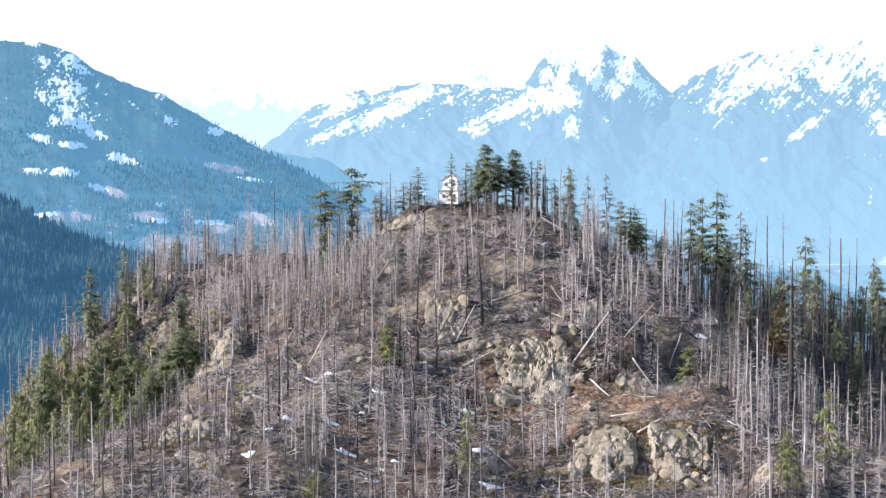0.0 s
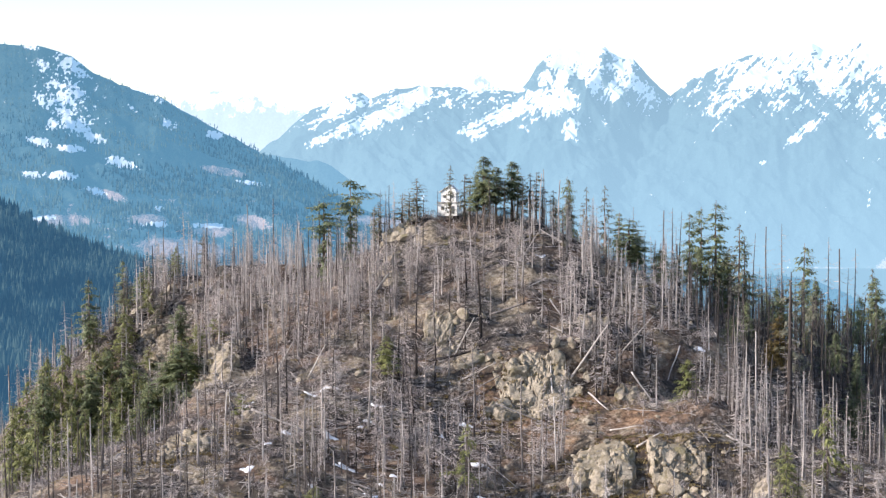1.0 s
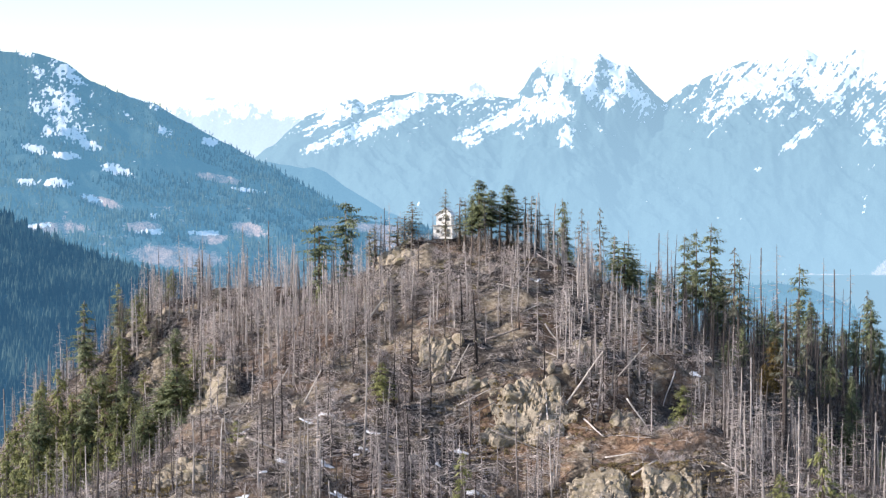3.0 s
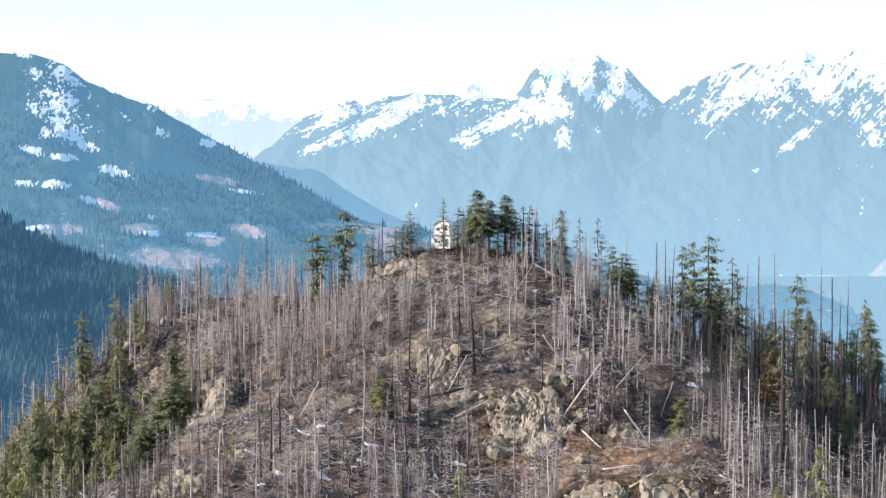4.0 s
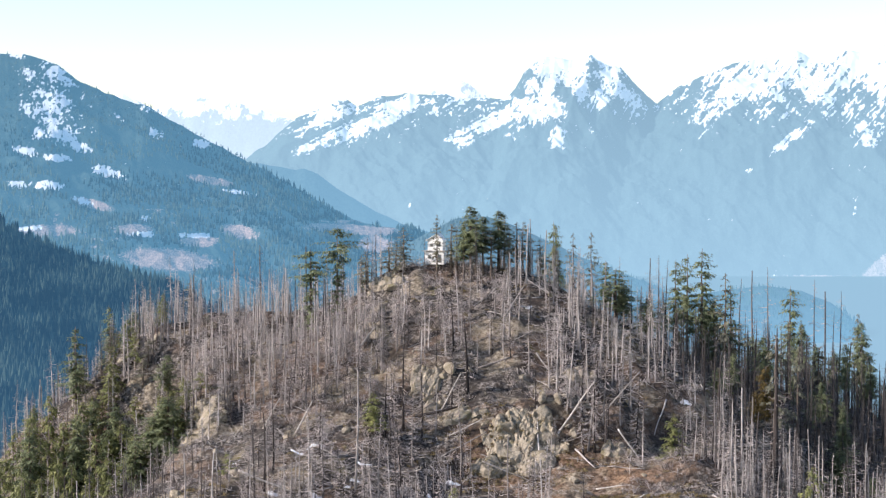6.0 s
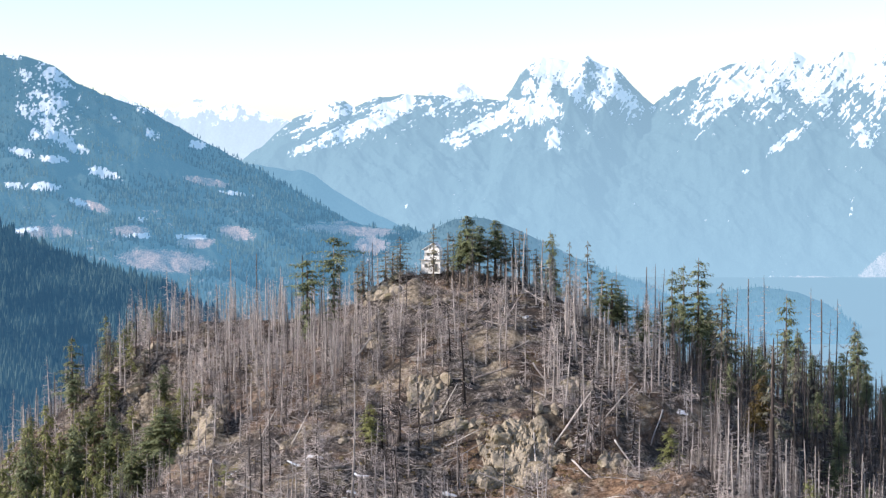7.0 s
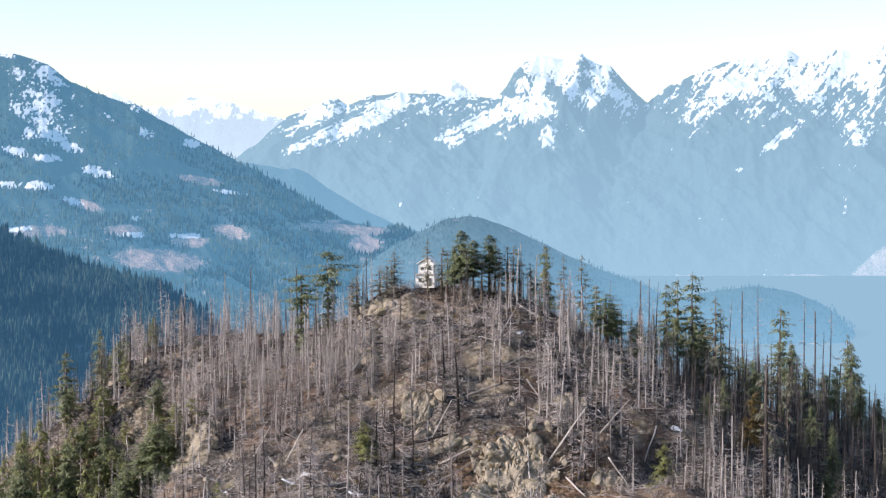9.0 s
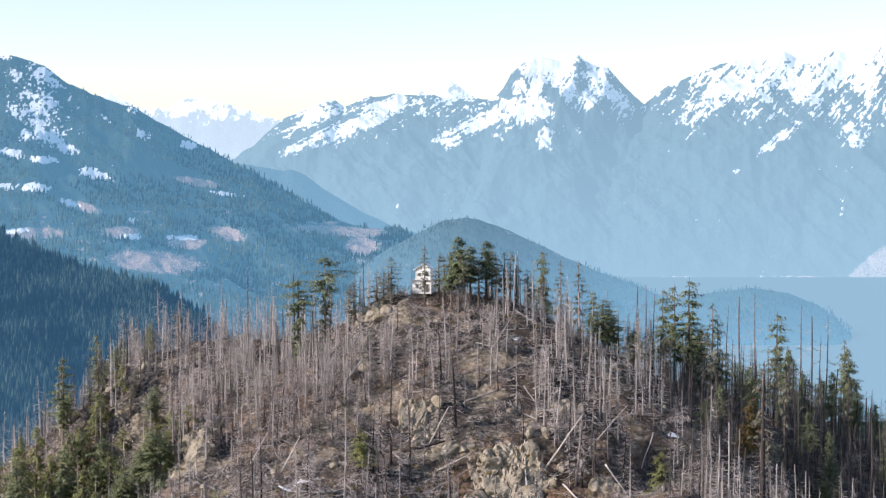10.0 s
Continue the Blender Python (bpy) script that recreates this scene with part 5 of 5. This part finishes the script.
for k, (x0, z0, x1, z1, y, r) in enumerate(KNOWN_LOGS):
    kind = 4 if k in (0,) else rng.choice((0, 1, 2, 3))
    a = Vector((x0, y, 0))
    b = Vector((x1, y, 0))
    steep = abs(z1 - z0) > 1.1 * abs(x1 - x0)
    a.z, b.z = ground_z(a.x, a.y) + r, ground_z(b.x, b.y) + r
    lift = z1 - z0
    if steep or abs(lift - (b.z - a.z)) > 2:
        # one end rests high on a stump or another tree
        if lift > 0:
            b.z = a.z + lift
        else:
            a.z = b.z - lift
    ob = tagged(new("fallen_log", LOG_MESHES[kind]), "bleached fallen trunk with broken branch stubs" if kind < 2 else "grey fallen trunk with broken branch stubs", "log", "fallen trunks")
    way = b - a
    k2 = way.length / LOG_LEN[kind]
    ob.matrix_world = Matrix.Translation((a + b) / 2) @ way.to_track_quat("X", "Z").to_matrix().to_4x4() @ Matrix.Diagonal((k2, r / 0.16, r / 0.16, 1))
for k in range(270):
    x, y = rng.uniform(-95, 90), rng.uniform(246, 352)
    kind = rng.choice((0, 0, 1, 2, 2, 3, 3, 4))
    turn = rng.uniform(0, 6.28)
    ln = rng.uniform(0.45, 1.1)
    half = LOG_LEN[kind] * ln / 2
    a = Vector((x - math.cos(turn) * half, y - math.sin(turn) * half, 0))
    b = Vector((x + math.cos(turn) * half, y + math.sin(turn) * half, 0))
    a.z, b.z = ground_z(a.x, a.y) + 0.12, ground_z(b.x, b.y) + 0.12
    ob = tagged(new("fallen_log", LOG_MESHES[kind]), "bleached fallen trunk with broken branch stubs" if kind < 2 else "grey fallen trunk with broken branch stubs", "log", "fallen trunks")
    way = b - a
    s = rng.uniform(0.6, 1.0)
    ob.matrix_world = Matrix.Translation((a + b) / 2) @ way.to_track_quat("X", "Z").to_matrix().to_4x4() @ Matrix.Diagonal((way.length / LOG_LEN[kind], s, s, 1))

# dead brush and sticks: bare many-stemmed shrubs and lying branches
brush_protos = []
for i in range(6):
    r2 = random.Random(400 + i)
    s = Shape()
    for _ in range(18):
        a, ln = r2.uniform(0, 6.28), r2.uniform(0.6, 1.9)
        base = Vector((r2.uniform(-0.5, 0.5), r2.uniform(-0.5, 0.5), -0.1))
        tip = base + Vector((math.cos(a) * ln * 0.7, math.sin(a) * ln * 0.7, ln))
        s.spike(base, tip, 0.032)
        for _ in range(2):
            mid = base.lerp(tip, r2.uniform(0.3, 0.8))
            s.spike(mid, mid + Vector((r2.uniform(-0.6, 0.6), r2.uniform(-0.6, 0.6), r2.uniform(0.1, 0.6))), 0.022)
    brush_protos.append((np.array([tuple(v) for v in s.v]), s.f))
placed = []
for k in range(4600):
    x, y = rng.uniform(-105, 105), rng.uniform(244, 375)
    if clearing(x, y) and rng.random() < 0.8:
        continue
    if float(fractal(np.array(x / 11), np.array(y / 11), 3, 90)) < 0.40 or x > 36 and y > 303 and rng.random() < 0.75:
        continue
    s = rng.uniform(0.6, 1.5)
    placed.append((rng.randrange(6), x, y, ground_z(x, y), rng.uniform(0, 6.28), s, s * rng.uniform(0.7, 1.2)))
for some, mat, label in ((placed[::2], TWIG, "grey leafless brush covering the burnt slope"), (placed[1::2], DARK_TWIG, "dark scorched leafless brush on the burnt slope")):
    tagged(new("dead_brush", joined_mesh("dead_brush", brush_protos, some, mat)), label, "brush", kind="stuff")

stick_protos = []
for i in range(5):
    r2 = random.Random(430 + i)
    s = Shape()
    for _ in range(7):
        a, ln = r2.uniform(0, 6.28), r2.uniform(0.8, 3.2)
        p = Vector((r2.uniform(-1, 1), r2.uniform(-1, 1), r2.uniform(0.05, 0.3)))
        d = Vector((math.cos(a), math.sin(a) + 0.0, 0.45 * math.sin(a) + r2.uniform(-0.1, 0.15))) * ln
        s.tube([p - d / 2, p + d / 2], [0.06, 0.022], 4, False)
    stick_protos.append((np.array([tuple(v) for v in s.v]), s.f))
placed = []
for k in range(2600):
    x, y = rng.uniform(-105, 105), rng.uniform(244, 365)
    if clearing(x, y) and rng.random() < 0.8:
        continue
    s = rng.uniform(0.6, 1.3)
    placed.append((rng.randrange(5), x, y, ground_z(x, y), rng.uniform(-0.5, 0.5) + rng.choice((0, 3.14)), s, s))
tagged(new("stick_litter", joined_mesh("fallen_sticks", stick_protos, placed, SILVER)), "bleached sticks and branches strewn over the slope", "sticks", kind="stuff")

# low ochre grass and moss tufts
tuft = []
for i in range(4):
    r2 = random.Random(460 + i)
    s = Shape()
    for _ in range(16):
        a, ln = r2.uniform(0, 6.28), r2.uniform(0.25, 0.6)
        p = Vector((r2.uniform(-0.4, 0.4), r2.uniform(-0.4, 0.4), 0))
        s.spray(p, (math.cos(a), math.sin(a), 0.9), ln, 0.07, 0.1)
    tuft.append((np.array([tuple(v) for v in s.v]), s.f))
placed = []
for k in range(2600):
    x, y = rng.uniform(-100, 100), rng.uniform(244, 365)
    if float(fractal(np.array(x / 13), np.array(y / 13), 3, 140)) < 0.52:
        continue
    s = rng.uniform(0.7, 1.6)
    placed.append((rng.randrange(4), x, y, ground_z(x, y) - 0.05, rng.uniform(0, 6.28), s, s))
for k in range(900):
    cx, cy, rx, ry = ((30, 268, 16, 5), (13, 297, 11, 6), (-42, 274, 8, 5), (30, 276, 14, 4))[k % 4]
    x, y = rng.gauss(cx, rx * 0.6), rng.gauss(cy, ry * 0.6)
    s = rng.uniform(0.8, 1.9)
    placed.append((rng.randrange(4), x, y, ground_z(x, y) - 0.05, rng.uniform(0, 6.28), s, s))
DRY = needle_material("dry_grass", (0.10, 0.07, 0.03), (0.20, 0.15, 0.06), (0.32, 0.25, 0.12))
tagged(new("dry_grass", joined_mesh("dry_grass", tuft, placed, DRY)), "ochre dry grass and moss tufts between the rocks", "grass", kind="stuff")


# patches of old snow in hollows
def snow_patch(seed, x, y, w, d):
    """A thin sheet of snow that follows the ground, thickest in the middle, with a ragged rim under the litter."""
    r2 = random.Random(seed)
    n, foot = 26, ground_z(x, y)
    rim = [1 + 0.35 * math.sin(3 * 6.28319 * i / n + seed) + r2.uniform(-0.25, 0.25) for i in range(n)]
    s = Shape()
    verts = [Vector((0, 0, 0.2))]
    for f, thick in ((0.12, 0.2), (0.25, 0.18), (0.38, 0.14), (0.5, -0.15)):
        for i in range(n):
            dx, dy = math.cos(6.28319 * i / n) * w * f * rim[i], math.sin(6.28319 * i / n) * d * f * rim[i]
            verts.append(Vector((dx, dy, ground_z(x + dx, y + dy) - foot + thick)))
    faces = [(0, 1 + i, 1 + (i + 1) % n) for i in range(n)]
    for ring in range(3):
        for i in range(n):
            j, k = (i + 1) % n, 1 + ring * n
            faces.append((k + i, k + n + i, k + n + j, k + j))
    s.add(verts, faces)
    return s.mesh("snow_patch", SNOW, True), foot


for k, (x, y, w, d) in enumerate(((-21, 293, 4.4, 1.1), (-24, 291, 2.4, 0.9), (-32, 266, 2.2, 1.2), (6, 267, 4, 1.8), (-20, 277, 2.6, 1.2), (-17, 270, 3.4, 1.5), (40.3, 349, 3.6, 3.2), (40.8, 344.5, 3.0, 2.0), (17, 335, 2.4, 1.2), (-36, 290, 2.4, 1.2), (4, 276, 3.2, 1.4), (-14, 284, 2.2, 1.0), (45.5, 318, 2.2, 1.4)) + tuple((rng.uniform(-42, 2), rng.uniform(262, 297), rng.uniform(1.0, 2.8), rng.uniform(0.5, 1.0)) for _ in range(12))):
    me, foot = snow_patch(500 + k, x, y, w, d)
    ob = tagged(new("snow_patch", me), "small patch of old snow in a hollow of the slope", "snow patch", "snow patches")
    ob.location = (x, y, foot)


# ---------------------------------------------------------------- white lookout hut on the summit
def boxes(name, blocks, mat, bevel=0.03):
    """One mesh of bevelled blocks: (centre x, y, z, size x, y, z)."""
    bm = bmesh.new()
    for cx, cy, cz, sx, sy, sz in blocks:
        bmesh.ops.create_cube(bm, size=1, matrix=Matrix.Translation((cx, cy, cz)) @ Matrix.Diagonal((sx, sy, sz, 1)))
    if bevel:
        bmesh.ops.bevel(bm, geom=bm.edges[:], offset=bevel, segments=1, affect="EDGES")
    me = bpy.data.meshes.new(name)
    bm.to_mesh(me)
    bm.free()
    me.materials.append(mat)
    return me


def gable(name, w, d, z0, z1, mat, over=0.25, thick=0.14, ridge=0.0):
    """Two roof slopes with thickness; the ridge runs front to back, off the middle by ridge."""
    s = Shape()
    y0, y1 = -d / 2 - over, d / 2 + over
    prof = [(-w / 2 - over, z0 - 0.12), (ridge, z1), (w / 2 + over, z0 - 0.12)]
    for (xa, za), (xb, zb) in ((prof[0], prof[1]), (prof[1], prof[2])):
        vs = [(xa, y0, za), (xb, y0, zb), (xb, y1, zb), (xa, y1, za)]
        s.add(vs + [(x, y, z + thick) for x, y, z in vs], [(3, 2, 1, 0), (4, 5, 6, 7), (0, 1, 5, 4), (1, 2, 6, 5), (2, 3, 7, 6), (3, 0, 4, 7)])
    return s.mesh(name, mat)


hx, hy = -0.8, 358.0
hut = tagged(new("lookout_hut"), "white two-storey lookout hut on the rocky summit", "hut")
hut.location = (hx, hy, ground_z(hx, hy) - 0.3)
hut.rotation_euler = (0, 0, radians(-12))
part("lower_wall", boxes("lower_wall", [(0, 0, 1.35, 4.0, 3.6, 2.7)], WHITE), hut)
part("deck", boxes("deck", [(0, 0, 2.78, 4.5, 4.1, 0.16)], TRIM), hut, "grey timber band between the storeys")
part("upper_wall", boxes("upper_wall", [(0.15, 0, 3.9, 3.2, 3.0, 2.1)], WHITE), hut)
for yy in (-1.5, 1.5):
    s = Shape()
    s.add([(-1.45, yy, 4.94), (1.75, yy, 4.94), (0.55, yy, 6.35), (-1.45, yy * 0.92, 4.94), (1.75, yy * 0.92, 4.94), (0.55, yy * 0.92, 6.35)], [(0, 1, 2), (5, 4, 3), (0, 2, 5, 3), (1, 4, 5, 2)])
    part("gable_wall", s.mesh("gable_wall", WHITE), hut)
roof = part("roof", gable("roof", 3.2, 3.0, 4.95, 6.35, ROOF, ridge=0.55), hut, "pale metal gable roof")
roof.location.x = 0.0
for wx, wz, ww, wh, yy in ((-1.0, 1.6, 0.6, 0.7, -1.8), (1.1, 1.25, 0.7, 1.6, -1.8), (-0.6, 4.0, 0.6, 0.6, -1.5), (0.95, 4.0, 0.6, 0.6, -1.5)):
    win = part("window", boxes("window_frame", [(wx - ww / 2, yy - 0.03, wz, 0.08, 0.1, wh), (wx + ww / 2, yy - 0.03, wz, 0.08, 0.1, wh), (wx, yy - 0.03, wz + wh / 2, ww, 0.1, 0.08), (wx, yy - 0.03, wz - wh / 2, ww, 0.1, 0.08)], TRIM, 0.0), hut)
    part("pane", boxes("pane", [(wx, yy - 0.01, wz, ww - 0.08, 0.05, wh - 0.08)], PANE, 0.0), win, "dark window glass")
